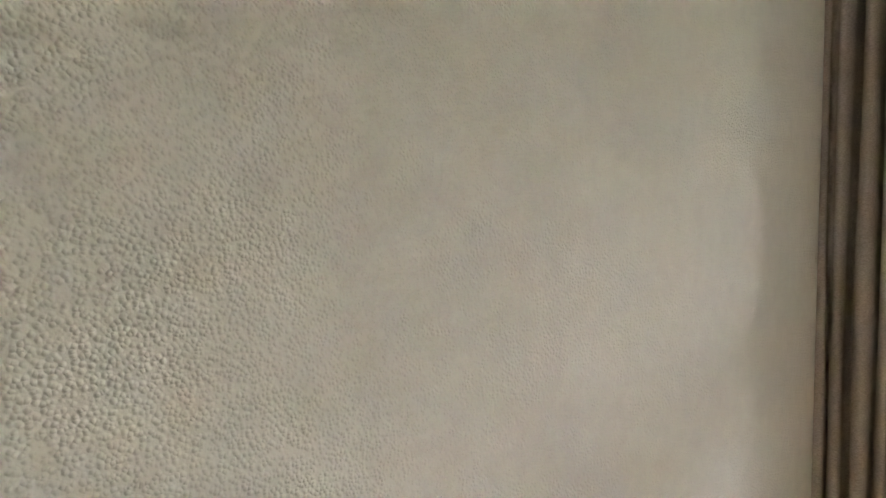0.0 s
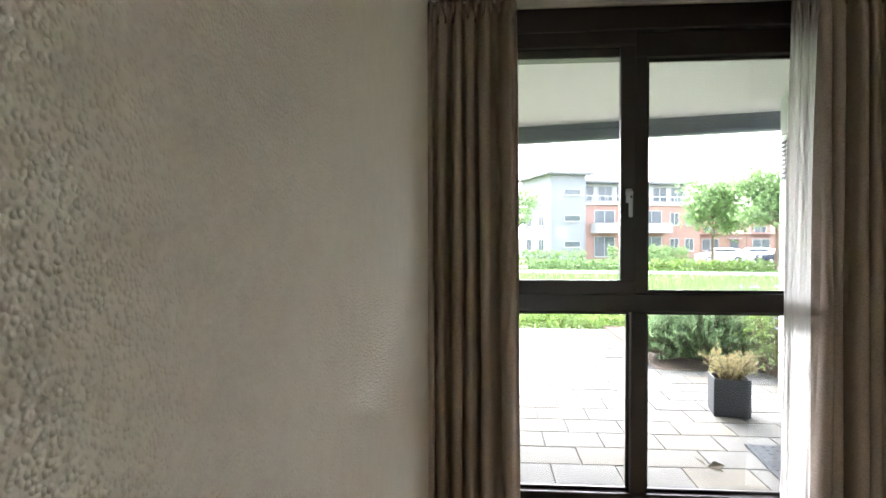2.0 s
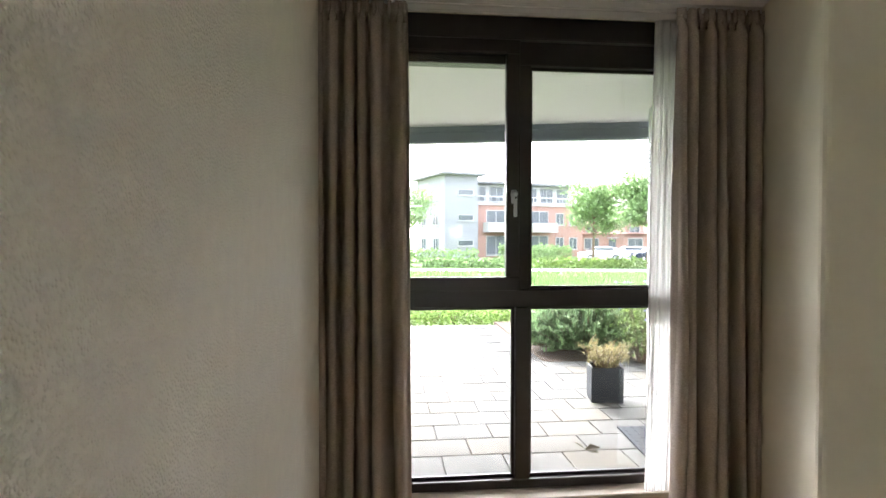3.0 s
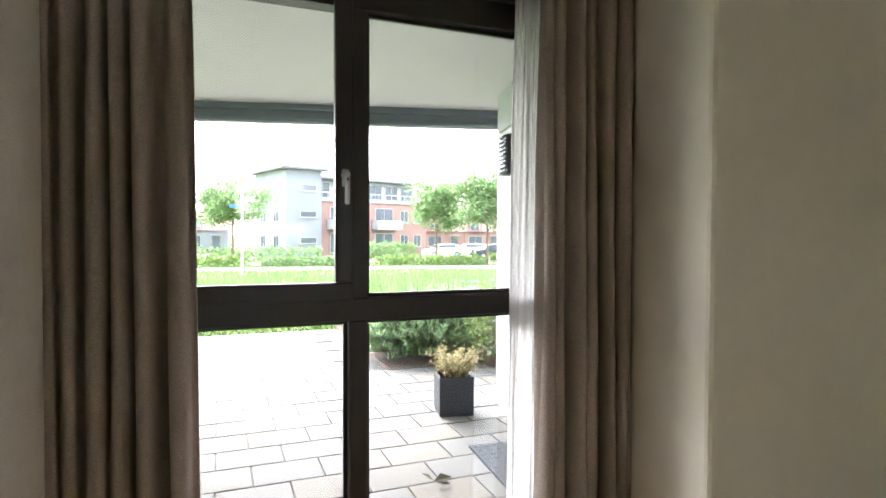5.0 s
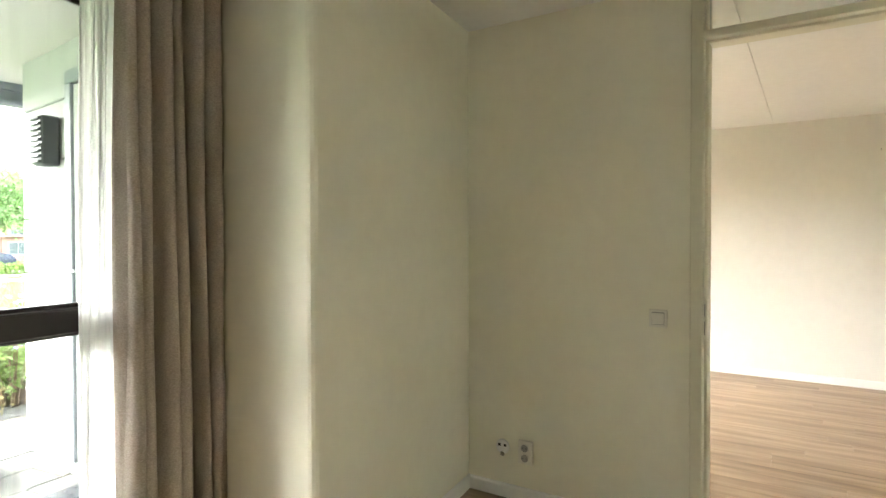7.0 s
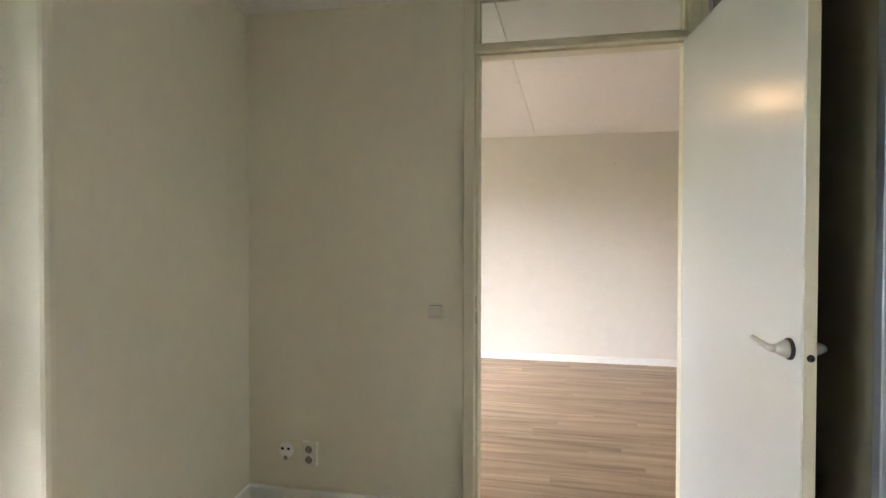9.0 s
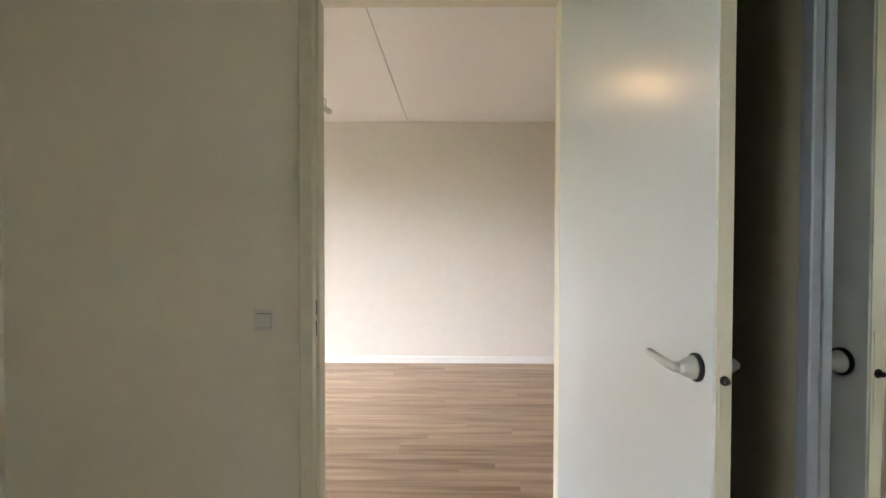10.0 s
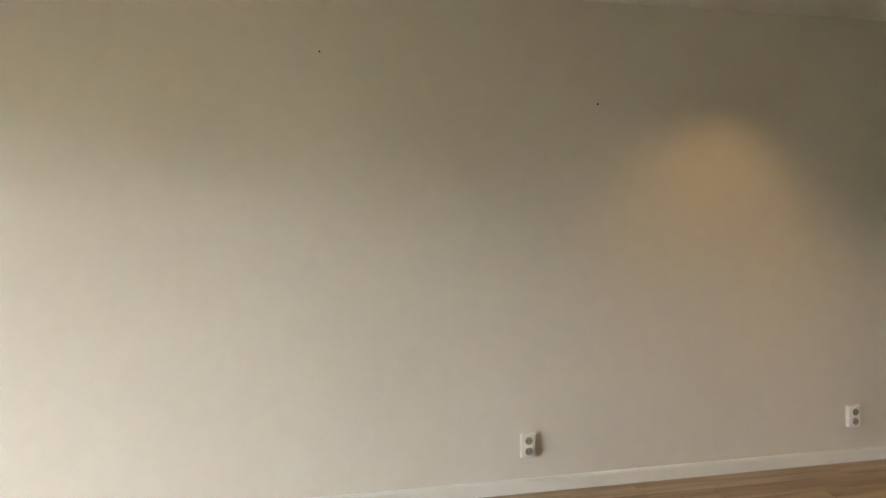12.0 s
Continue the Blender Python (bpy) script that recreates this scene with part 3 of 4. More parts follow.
# ---- sliding wardrobe ----
def wardrobe():
    w = thing("wardrobe", pose(MP.x, MP.y, 0, 0, 0, 180 + MA), "wardrobe with sliding mirror doors and aluminium stiles", "wardrobe")
    # local x runs away from the partition, local -y points into the room after the half turn
    W = 1.06
    part("bottom_track", box((1.5, 0.03, 0.012), (2.96, 0.10, 0.022), bev=0.003), M_ALU, w)
    part("top_track", box((1.5, 0.03, H - 0.022), (2.96, 0.10, 0.042), bev=0.003), M_ALU, w)
    for i, (x0, y, m, lab) in enumerate(((0.012, 0.036, M_SMOKE, "dark bronze glass sliding door"), (W - 0.016, 0.058, M_MIRROR, "mirror sliding door"), (2 * W - 0.044, 0.018, M_MIRROR, "mirror sliding door"))):
        x1 = x0 + W
        back = 0.07 if i == 1 else 0.0      # the middle mirror runs on behind its neighbour's stile
        dr = part("sliding_door", box(((x0 + x1 - back) / 2, y + 0.006, H / 2), (W - 0.05 + back, 0.006, H - 0.10)), m, w, lab)
        for x in ((x0 + 0.017, x1 - 0.017) if i != 1 else (x1 - 0.017,)):
            deep = 0.026 if i == 0 else 0.012      # the first door's stile reaches back to the mirror's track
            part("stile", box((x, y - 0.002 + deep / 2, H / 2), (0.034, deep, H - 0.06), bev=0.003), M_STILE, dr, "blue-grey aluminium stile")
        for z in (0.045, H - 0.06):
            part("rail", box(((x0 + x1) / 2, y + 0.004, z), (W - 0.052, 0.02, 0.03), bev=0.002), M_ALU, dr)
    part("carcass", box((1.5, 0.085, H / 2), (2.96, 0.012, H - 0.02)), M_TRIM, w)
    return w


wardrobe()


# ---- sockets and switches ----
def plate(bm, w, h, t=0.009, bev=0.004):
    return bm_box(bm, (0, -t / 2, 0), (w, t, h), bev=bev, seg=2)


def double_socket(m, label, skin=M_PLASTIC):
    s = thing("wall_socket", m, label, "socket", "wall sockets")
    part("cover", plate(bmesh.new(), 0.082, 0.125, 0.024, 0.006), skin, s)
    for z in (0.027, -0.027):
        part("collar", bm_lathe(bmesh.new(), [(0.0235, 0.0), (0.0235, 0.004), (0.0205, 0.005)], pose(0, -0.024, z, 90, 0, 0), 24), skin, s)
        # flat grey disc: the shade of the recessed cup is in its colour
        cup = part("cup", bm_lathe(bmesh.new(), [(0.0200, 0), (0.0200, 0.0012)], pose(0, -0.0288, z, 90, 0, 0), 24), mat("shaded socket cup", (0.30, 0.29, 0.26), 0.6), s)
        for x in (-0.0095, 0.0095):
            part("hole", bm_lathe(bmesh.new(), [(0.0032, 0), (0.0032, 0.0008)], pose(x, -0.0301, z, 90, 0, 0), 10), M_HOLE, cup)
    return s


def face_wall(x, y, z, yaw):
    """On a wall, facing along local -y; yaw turns it."""
    return pose(x, y, z, 0, 0, yaw)


# faces -x: local -y must point to -x
EAST = -90
double_socket(face_wall(XD, -0.966, 0.268, EAST), "cream double wall socket above the skirting board", M_CREAMPLASTIC)
double_socket(face_wall(XL, -3.79, 0.25, EAST), "white double wall socket in the long wall")
double_socket(face_wall(XL, -5.755, 0.268, EAST), "white double wall socket near the room corner")
double_socket(face_wall(XL, 0.70, 0.27, EAST), "white double wall socket in the shaded wall corner")


def data_socket(m):
    s = thing("data_socket", m, "white round data outlet with two jacks", "socket", "wall sockets")
    part("cover", bm_lathe(bmesh.new(), [(0.040, 0), (0.040, 0.004), (0.035, 0.009), (0.02, 0.010)], pose(0, 0, 0, 90, 0, 0), 32), M_PLASTIC, s, smooth=True)
    for x in (-0.017, 0.017):
        part("jack", box((x, -0.0108, 0.010), (0.015, 0.003, 0.013), bev=0.001), M_BLACK, s)
    part("tab", box((0, -0.008, -0.038), (0.02, 0.012, 0.022), bev=0.003), mat("grey tab", (0.3, 0.28, 0.22), 0.6), s)
    return s


data_socket(face_wall(XD, -0.826, 0.272, EAST))
data_socket(face_wall(XL, 0.557, 0.265, EAST))


def blank_plate(m):
    s = thing("blank_plate", m, "white blank wall plate with one slot", "wall plate")
    part("cover", plate(bmesh.new(), 0.08, 0.08, 0.009), M_PLASTIC, s)
    part("slot", box((0, -0.0095, 0.004), (0.034, 0.002, 0.008)), M_HOLE, s)
    return s


blank_plate(face_wall(XL, 0.44, 0.265, EAST))


# grey that carries the shade in the slit round the switch rocker
M_GAP = mat("shaded plastic gap", (0.30, 0.28, 0.24), 0.6)


def light_switch(m):
    s = thing("light_switch", m, "white square rocker light switch", "light switch")
    part("cover", plate(bmesh.new(), 0.082, 0.082, 0.009), M_CREAMPLASTIC, s)
    part("gap", box((0, -0.0092, 0), (0.056, 0.001, 0.058)), M_GAP, s)
    part("rocker", box((0, -0.0118, 0), (0.054, 0.006, 0.053), m=pose(0, 0, 0, 3, 0, 0), bev=0.002, seg=2), M_CREAMPLASTIC, s)
    return s


light_switch(face_wall(XD, -1.632, 1.027, EAST))

# nail holes in the far wall
for y, z, r in ((-4.198, 2.018, 0.006), (-2.767, 2.227, 0.0045)):
    bm = bm_lathe(bmesh.new(), [(r, 0), (r * 0.9, 0.002), (r * 0.4, 0.003)], pose(XL, y, z, 0, -90, 0), 10)
    solid("wall_plug", bm, M_HOLE, "small dark plug hole in the painted wall", "wall plug")

# ---- living room window ----


def living_window():
    w = thing("window_2", pose(0, YW + 0.10, 0), "wide dark brown living room window with three tall panes", "window", kind="structure")
    z0, z1 = 0.02, 2.14
    xs = [LWX0, LWX0 + 0.97, LWX0 + 1.94, LWX1]
    part("frame_head", box(((LWX0 + LWX1) / 2, 0, z1 - 0.04), (LWX1 - LWX0, 0.09, 0.08), bev=0.004), M_DARKFRAME, w)
    part("frame_foot", box(((LWX0 + LWX1) / 2, 0, z0 + 0.04), (LWX1 - LWX0, 0.09, 0.08), bev=0.004), M_DARKFRAME, w)
    for x in xs:
        part("post", box((min(max(x, LWX0 + 0.035), LWX1 - 0.035), 0, (z0 + z1) / 2), (0.07, 0.085, z1 - z0 - 0.16)), M_DARKFRAME, w)
    for a, b in zip(xs, xs[1:]):
        g = part("pane", box(((a + b) / 2, 0.01, (z0 + z1) / 2), (b - a - 0.07, 0.006, z1 - z0 - 0.16)), M_GLASS, w)
        g.visible_shadow = False
    return w


living_window()

curtain("curtain", 8.02, 8.42, YW - 0.13, 0.02, H - 0.03, 6, 0.05, M_CURTAIN, "drawn-back brown curtain in the living room corner", 0.0, 14, True, 0.004, pose(0, 0, 0))

# ---- lamps of the living room ----
M_STEEL = mat("brushed steel", (0.55, 0.54, 0.52), 0.35, 1.0, noise_scale=30, vary=0.08)
M_BRONZE = mat("brown lamp metal", (0.16, 0.10, 0.07), 0.4, 0.6)
M_LAMPWOOD = mat("dark lamp wood", (0.12, 0.06, 0.04), 0.4, noise_scale=6, vary=0.25)
M_BULB = glow_mat("lit bulb", (1.0, 0.70, 0.38), 0.14)
M_LENS = mat("unlit bulb glass", (0.75, 0.75, 0.72), 0.15)


def spot_head(parent, base, aim, lit, body, drop=0.06, r=0.024, energy=0.0):
    """Stem, bracket, tapered head and bulb, pointing from base along aim (in the parent's frame)."""
    b = Vector(base)
    a = Vector(aim).normalized()
    piv = b + Vector((0, 0, -drop))
    q = a.to_track_quat('Z', 'Y').to_matrix().to_4x4()
    m = Matrix.Translation(piv) @ q
    head = part("spot_head", bm_lathe(bmesh.new(), [(0.010, -0.030), (0.018, -0.026), (0.021, 0.0), (r, 0.022), (r + 0.002, 0.036), (r, 0.040)], m, 20), body, parent, smooth=True)
    part("stem", bm_tube(bmesh.new(), [b, b + Vector((0, 0, -drop * 0.5)), piv - a * 0.012], [0.005, 0.005, 0.006], 8), body, head)
    part("bulb", bm_lathe(bmesh.new(), [(r * 0.72, 0.036), (r * 0.80, 0.046), (r * 0.62, 0.055), (r * 0.25, 0.059)], m, 18), M_BULB if lit else M_LENS, head, "lit warm bulb" if lit else "unlit bulb", True)
    return piv + a * 0.066, a


def spot_light(p, a, energy, size=70, blend=0.6):
    l = new("spot_light", bpy.data.lights.new("spot_light", 'SPOT'))
    l.data.energy, l.data.spot_size, l.data.spot_blend, l.data.color, l.data.shadow_soft_size = energy, radians(size), blend, (1.0, 0.61, 0.24), 0.02
    l.matrix_world = look(p, p + a)
    return l


bar = thing("ceiling_spot_bar", pose(7.62, -4.66, H), "dark wooden ceiling bar with lit spotlights", "ceiling lamp")
part("bar", box((-0.02, -0.445, -0.018), (0.085, 0.94, 0.034), bev=0.004), M_LAMPWOOD, bar)
for k, (dy, aim, lit) in enumerate(((-0.085, (-0.45, 0.05, -1.0), True), (-0.245, (0.50, 0.02, -1.0), True), (-0.42, (0.05, -0.25, -1.0), True), (-0.72, (-0.3, -0.4, -1), True))):
    p, a = spot_head(bar, (-0.03, dy, -0.034), aim, lit, M_BRONZE, 0.075, 0.028)
    spot_light(Vector((7.62, -4.66, H)) + p, a, 0.85, 84, 1.0)

snake = thing("wire_spot_lamp", pose(6.2, -1.38, H), "steel ceiling lamp with a bent rod and four spotlights", "ceiling lamp")
part("rose", bm_lathe(bmesh.new(), [(0.05, -0.022), (0.055, -0.016), (0.055, 0.0)], pose(-0.35, 0.0, 0), 24), M_STEEL, snake, smooth=True)
rod = [(-0.75, -0.05, -0.09), (-0.5, -0.16, -0.09), (-0.22, -0.08, -0.09), (0.0, -0.10, -0.09), (0.16, 0.0, -0.09), (0.42, -0.02, -0.09), (0.62, 0.07, -0.09), (0.92, 0.05, -0.09)]
part("rod", bm_tube(bmesh.new(), rod, 0.006, 8), M_STEEL, snake, smooth=True)
for y in (-0.35,):
    part("stay", bm_tube(bmesh.new(), [(y, 0.0, -0.02), (y, -0.115, -0.09)], 0.006, 8), M_STEEL, snake)
for base, aim, lit in (((-0.20, -0.085, -0.09), (-0.8, -0.35, -0.5), True), ((0.13, -0.02, -0.09), (-0.75, 0.2, -0.65), True),
                       ((0.60, 0.065, -0.09), (-0.45, 0.25, -0.9), False), ((0.90, 0.05, -0.09), (0.25, -0.85, -0.55), False)):
    p, a = spot_head(snake, base, aim, lit, M_STEEL, 0.075)
    if lit:
        spot_light(Vector((6.2, -1.38, H)) + p, a, 0.32, 110, 1.0)

# ---- terrace ----
M_SOFFIT = mat("white soffit render", (0.62, 0.61, 0.575), 0.9, noise_scale=0.8, vary=0.05, bump=0.002, bump_scale=90)
M_FASCIA = mat("grey fascia metal", (0.16, 0.18, 0.21), 0.45, noise_scale=2, vary=0.1)
M_FACADE = mat("pale painted block", (0.46, 0.475, 0.48), 0.7, noise_scale=3, vary=0.05, bump=0.001, bump_scale=120)
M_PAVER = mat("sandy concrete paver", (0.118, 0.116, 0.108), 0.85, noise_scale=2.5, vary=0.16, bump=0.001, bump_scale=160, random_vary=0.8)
nt = M_PAVER.node_tree
pick = nt.nodes.new("ShaderNodeMapRange")
pick.inputs["From Min"].default_value, pick.inputs["From Max"].default_value = 0.45, 1.0
pick.inputs["To Max"].default_value = 0.75
oi = nt.nodes.new("ShaderNodeObjectInfo")
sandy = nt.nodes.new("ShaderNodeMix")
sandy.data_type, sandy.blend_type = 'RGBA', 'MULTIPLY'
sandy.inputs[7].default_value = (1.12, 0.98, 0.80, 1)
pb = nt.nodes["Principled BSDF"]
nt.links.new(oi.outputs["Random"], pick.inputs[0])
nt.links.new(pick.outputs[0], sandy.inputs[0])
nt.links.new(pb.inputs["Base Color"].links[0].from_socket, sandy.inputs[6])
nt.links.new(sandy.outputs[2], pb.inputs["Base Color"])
M_JOINT = mat("paving joint sand", (0.06, 0.056, 0.05), 0.95, noise_scale=20, vary=0.3)
M_SOIL = mat("bed soil", (0.09, 0.06, 0.04), 0.95, noise_scale=20, vary=0.4, bump=0.01, bump_scale=60)
M_ANTHRA = mat("anthracite planter", (0.022, 0.027, 0.034), 0.5, noise_scale=4, vary=0.15)
M_MAT = mat("dark blue ribbed mat", (0.012, 0.018, 0.028), 0.9, noise_scale=30, vary=0.3, bump=0.002, bump_scale=200)

# terrace roof: its edge runs across the turned window wall
def roof_edge(x, d=0.0):
    return (x, 3.185 - 0.0925 * x + d)


prism("terrace_soffit", [roof_edge(-6), tuple(at_a(-6.0, 0.13)[:2]), tuple(at_a(U1 + 0.1, 0.13)[:2]), (4.0, 1.2), (XL + 3, 1.2), roof_edge(XL + 3)], H + 0.03, H + 0.25, M_SOFFIT,
      "white rendered soffit over the terrace", "soffit")
fas = thing("terrace_fascia", pose(1.0, roof_edge(1.0)[1], 0, 0, 0, math.degrees(math.atan(-0.0925))), "grey metal fascia along the terrace roof edge", "fascia", kind="structure")
part("face", box((1.0, 0.03, 2.557), (17.0, 0.06, 0.266), bev=0.004), M_FASCIA, fas)
part("lip", box((1.0, -0.02, 2.418), (17.0, 0.11, 0.03), bev=0.004), M_FASCIA, fas)
part("drip_edge", box((1.0, -0.015, 2.53), (17.0, 0.03, 0.02), bev=0.004), M_FASCIA, fas)

# unseen mass for the storeys above, added to shade the terrace
prism("unseen_storeys", [(-14, 0.25), (-14, -10), (18, -10), (18, 1.20), (4.0, 1.20), (3.4, 0.45)], H + 0.22, 9.5, M_FACADE, "unseen block over the rooms, added to shade the terrace", "facade")

# the white block wall outside, course by course
pw = thing("terrace_wall", pose(3.42, 0.34, 0, 0, 0, 90 - 4.0), "white painted block wall beside the terrace", "wall", kind="structure")
part("core", box((0.96, -0.16, 1.29), (1.90, 0.28, 2.62)), M_FACADE, pw)
for k in range(7):
    z = 0.10 + k * 0.36
    part("block", box((0.975, -0.155, z + 0.176), (1.95, 0.31, 0.350), bev=0.006), M_FACADE, pw)
part("plinth", box((1.0, -0.155, 0.045), (2.02, 0.36, 0.09), bev=0.006), M_FACADE, pw)

td = thing("door_2", pose(3.42, 0.34, 0, 0, 0, 90 - 4.0), "pale outer door in a blue-grey frame beside the terrace", "door", kind="structure")
M_DOORGREY = mat("blue grey frame paint", (0.26, 0.29, 0.33), 0.45, noise_scale=4, vary=0.06)
for nm, c, s_ in (("jamb_far", (1.09, 0.012, 1.20), (0.085, 0.06, 2.22)), ("jamb_near", (0.14, 0.012, 1.20), (0.085, 0.06, 2.22)), ("head", (0.615, 0.012, 2.35), (1.035, 0.06, 0.08))):
    part(nm, box(c, s_, bev=0.006), M_DOORGREY, td)
leaf_ = part("leaf", box((0.615, 0.008, 1.20), (0.86, 0.036, 2.20), bev=0.004), M_FACADE, td, "pale painted door leaf")
part("handle", bm_tube(bmesh.new(), [(0.98, 0.03, 1.22), (0.98, 0.075, 1.22), (0.88, 0.08, 1.22)], 0.010, 10), M_ALU, leaf_, smooth=True)
part("lock_plate", box((0.98, 0.030, 1.20), (0.035, 0.008, 0.20), bev=0.003), M_ALU, leaf_)

wl = thing("outdoor_lamp", pose(3.508, 1.70, 2.0, 0, 0, 90 - 4.0), "dark ribbed outdoor wall lamp", "wall lamp")
part("body", box((0.0, 0.05, 0.0), (0.14, 0.10, 0.30), bev=0.01), M_ANTHRA, wl)
for k in range(9):
    part("rib", box((0.0, 0.108, -0.13 + k * 0.0325), (0.13, 0.018, 0.014), bev=0.003), M_ANTHRA, wl)

# planter with a dry shrub
pl = thing("planter", pose(3.11, 2.01, 0.0, 0, 0, -3), "square anthracite planter on the paving", "planter")
bm = bmesh.new()
S_, Hh, tk = 0.27, 0.30, 0.016
for c, s in (((0, -S_ / 2 + tk / 2, Hh / 2), (S_, tk, Hh)), ((0, S_ / 2 - tk / 2, Hh / 2), (S_, tk, Hh)),
             ((-S_ / 2 + tk / 2, 0, Hh / 2), (tk, S_ - 2 * tk, Hh)), ((S_ / 2 - tk / 2, 0, Hh / 2), (tk, S_ - 2 * tk, Hh))):
    bm_box(bm, c, s, bev=0.003)
part("box", bm, M_ANTHRA, pl)
part("soil", box((0, 0, 0.115), (S_ - 2 * tk - 0.002, S_ - 2 * tk - 0.002, 0.25)), M_SOIL, pl)


def leaves(bm, pts, size, rnd, flat=0.0, n=1, ratio=0.5):
    """A small folded leaf at every point."""
    for p in pts:
        for _ in range(n):
            m = Matrix.Translation(p) @ Euler((rnd.uniform(-1.4, 1.4) * (1 - flat), rnd.uniform(-1.4, 1.4) * (1 - flat), rnd.uniform(0, 6.3))).to_matrix().to_4x4()
            s = size * rnd.uniform(0.6, 1.3)
            v = [bm.verts.new(m @ Vector(q)) for q in ((0, 0, 0), (s * ratio / 2, s * 0.5, s * 0.08), (0, s, 0), (-s * ratio / 2, s * 0.5, s * 0.08))]
            bm.faces.new((v[0], v[1], v[2]))
            bm.faces.new((v[0], v[2], v[3]))


def bush_twigs(rnd, r, h, n, spread=1.0):
    out = []
    for _ in range(n):
        a = rnd.uniform(0, 6.3)
        d = r * rnd.uniform(0.3, 1.0) * spread
        top = Vector((d * math.cos(a), d * math.sin(a), h * rnd.uniform(0.55, 1.0)))
        base = Vector((0.25 * d * math.cos(a), 0.25 * d * math.sin(a), 0))
        out.append([base, base.lerp(top, 0.5) + Vector((0, 0, 0.08 * h)), top])
    return out


def bush(name, m, r, h, n, leaf, leafmat, label, seed, twigmat, per=14, ratio=0.5, lo=0.3):
    rnd = random.Random(seed)
    t = thing(name, m, label, "shrub")
    tw = bush_twigs(rnd, r, h, n)
    bm = bmesh.new()
    for p in tw:
        bm_tube(bm, p, [0.006, 0.004, 0.002], 4)
    part("twigs", bm, twigmat, t)
    bm = bmesh.new()
    for p in tw:
        pts = []
        for _ in range(per):
            f = rnd.uniform(lo, 1.0)
            b = p[0].lerp(p[1], f * 2) if f < 0.5 else p[1].lerp(p[2], f * 2 - 1)
            pts.append(b + Vector((rnd.gauss(0, 0.06), rnd.gauss(0, 0.06), rnd.gauss(0, 0.04))) * (r / 0.5))
        leaves(bm, pts, leaf, rnd, ratio=ratio)
    part("foliage", bm, leafmat, t)
    return t


M_TWIG = mat("twig bark", (0.16, 0.11, 0.07), 0.9, noise_scale=20, vary=0.3)
M_DRY = leaf_mat("dry yellow leaves", (0.32, 0.28, 0.13), 0.35)
M_PINE = leaf_mat("pine needles", (0.22, 0.34, 0.16), 0.4)
M_GREEN = leaf_mat("fresh leaves", (0.20, 0.30, 0.08), 0.4)
M_GRASS = leaf_mat("tall grass", (0.15, 0.25, 0.08), 0.35)
M_TREE = leaf_mat("tree leaves", (0.21, 0.32, 0.13), 0.4)
M_LILAC = leaf_mat("lilac petals", (0.30, 0.26, 0.60), 0.2)
bush("dry_shrub", pose(3.11, 2.01, 0.24), 0.22, 0.28, 60, 0.028, M_DRY, "dry yellow leaved shrub in the planter", 4, M_TWIG, 24)

mt = solid("door_mat", box((0, 0, 0.009), (0.60, 0.9, 0.014), bev=0.003), M_MAT, "dark blue ribbed door mat on the paving", "door mat", m=pose(3.34, 0.80, 0, 0, 0, TURN - 5))
bm = bmesh.new()
for i in range(9):
    for j in range(13):
        bm_box(bm, (-0.264 + 0.066 * i, -0.408 + 0.068 * j, 0.0175), (0.016, 0.016, 0.004))
part("studs", bm, mat("pale blue rubber stud", (0.020, 0.026, 0.036), 0.7, noise_scale=30, vary=0.2), mt, "pale raised studs")["kind"] = "stuff"
bm = bmesh.new()
leaves(bm, [Vector((0, 0, 0))], 0.10, random.Random(2), 0.8, 3, 0.7)
bmesh.ops.scale(bm, vec=(1.35, 1.35, 1.35), verts=bm.verts)
solid("fallen_leaf", bm, mat("dead leaf", (0.045, 0.034, 0.015), 0.8, noise_scale=40, vary=0.4), "dry brown leaf fallen on the paving", "leaf", m=pose(2.67, 0.72, 0.028, 12, 0, 40))

# ---- grounds ----
M_GROUND = mat("lawn ground", (0.13, 0.20, 0.06), 0.95, noise_scale=0.3, vary=0.35, bump=0.02, bump_scale=15)
M_ROAD = mat("pale road surface", (0.20, 0.195, 0.19), 0.9, noise_scale=1.5, vary=0.12)


def ground_z(y):
    pts = ((-60, -0.10), (8.6, -0.10), (10, -0.14), (20, -0.5), (35, -1.0), (2000, -1.0))
    for (a, za), (b, zb) in zip(pts, pts[1:]):
        if y <= b:
            return za + (zb - za) * (y - a) / (b - a)
    return -1.0


bm = bmesh.new()
rows = []
for y in (-60, 0.1, 8.6, 10, 20, 35, 60, 200, 1500):
    rows.append([bm.verts.new((x, y, ground_z(y))) for x in (-1500, -60, 60, 1500)])
for a, b in zip(rows, rows[1:]):
    for i in range(3):
        bm.faces.new((a[i], a[i + 1], b[i + 1], b[i]))
solid("ground", bm, M_GROUND, "green lawn that falls away from the terrace", "ground", "structure")
solid("road", box((5, 38.5, -0.985), (120, 3.6, 0.04)), M_ROAD, "pale paved road behind the grass", "road", "structure")
solid("parking_place", box((24, 53, -0.985), (46, 12.0, 0.04)), M_ROAD, "pale paved parking place before the houses", "pavement", "structure")
solid("terrace_bed_base", box((1.5, 3.15, -0.045), (15.4, 6.1, 0.07)), M_JOINT, "sand bed under the paving", "paving", "structure", A)
prism("floor_base", [(0.6, 0.05), (0.6, YR - 0.2), (XL + 0.1, YR - 0.2), (XL + 0.1, 1.1), (4.7, 1.1), (4.7, 0.3)], -0.11, -0.014, M_JOINT, "screed under the laminate", "floor")

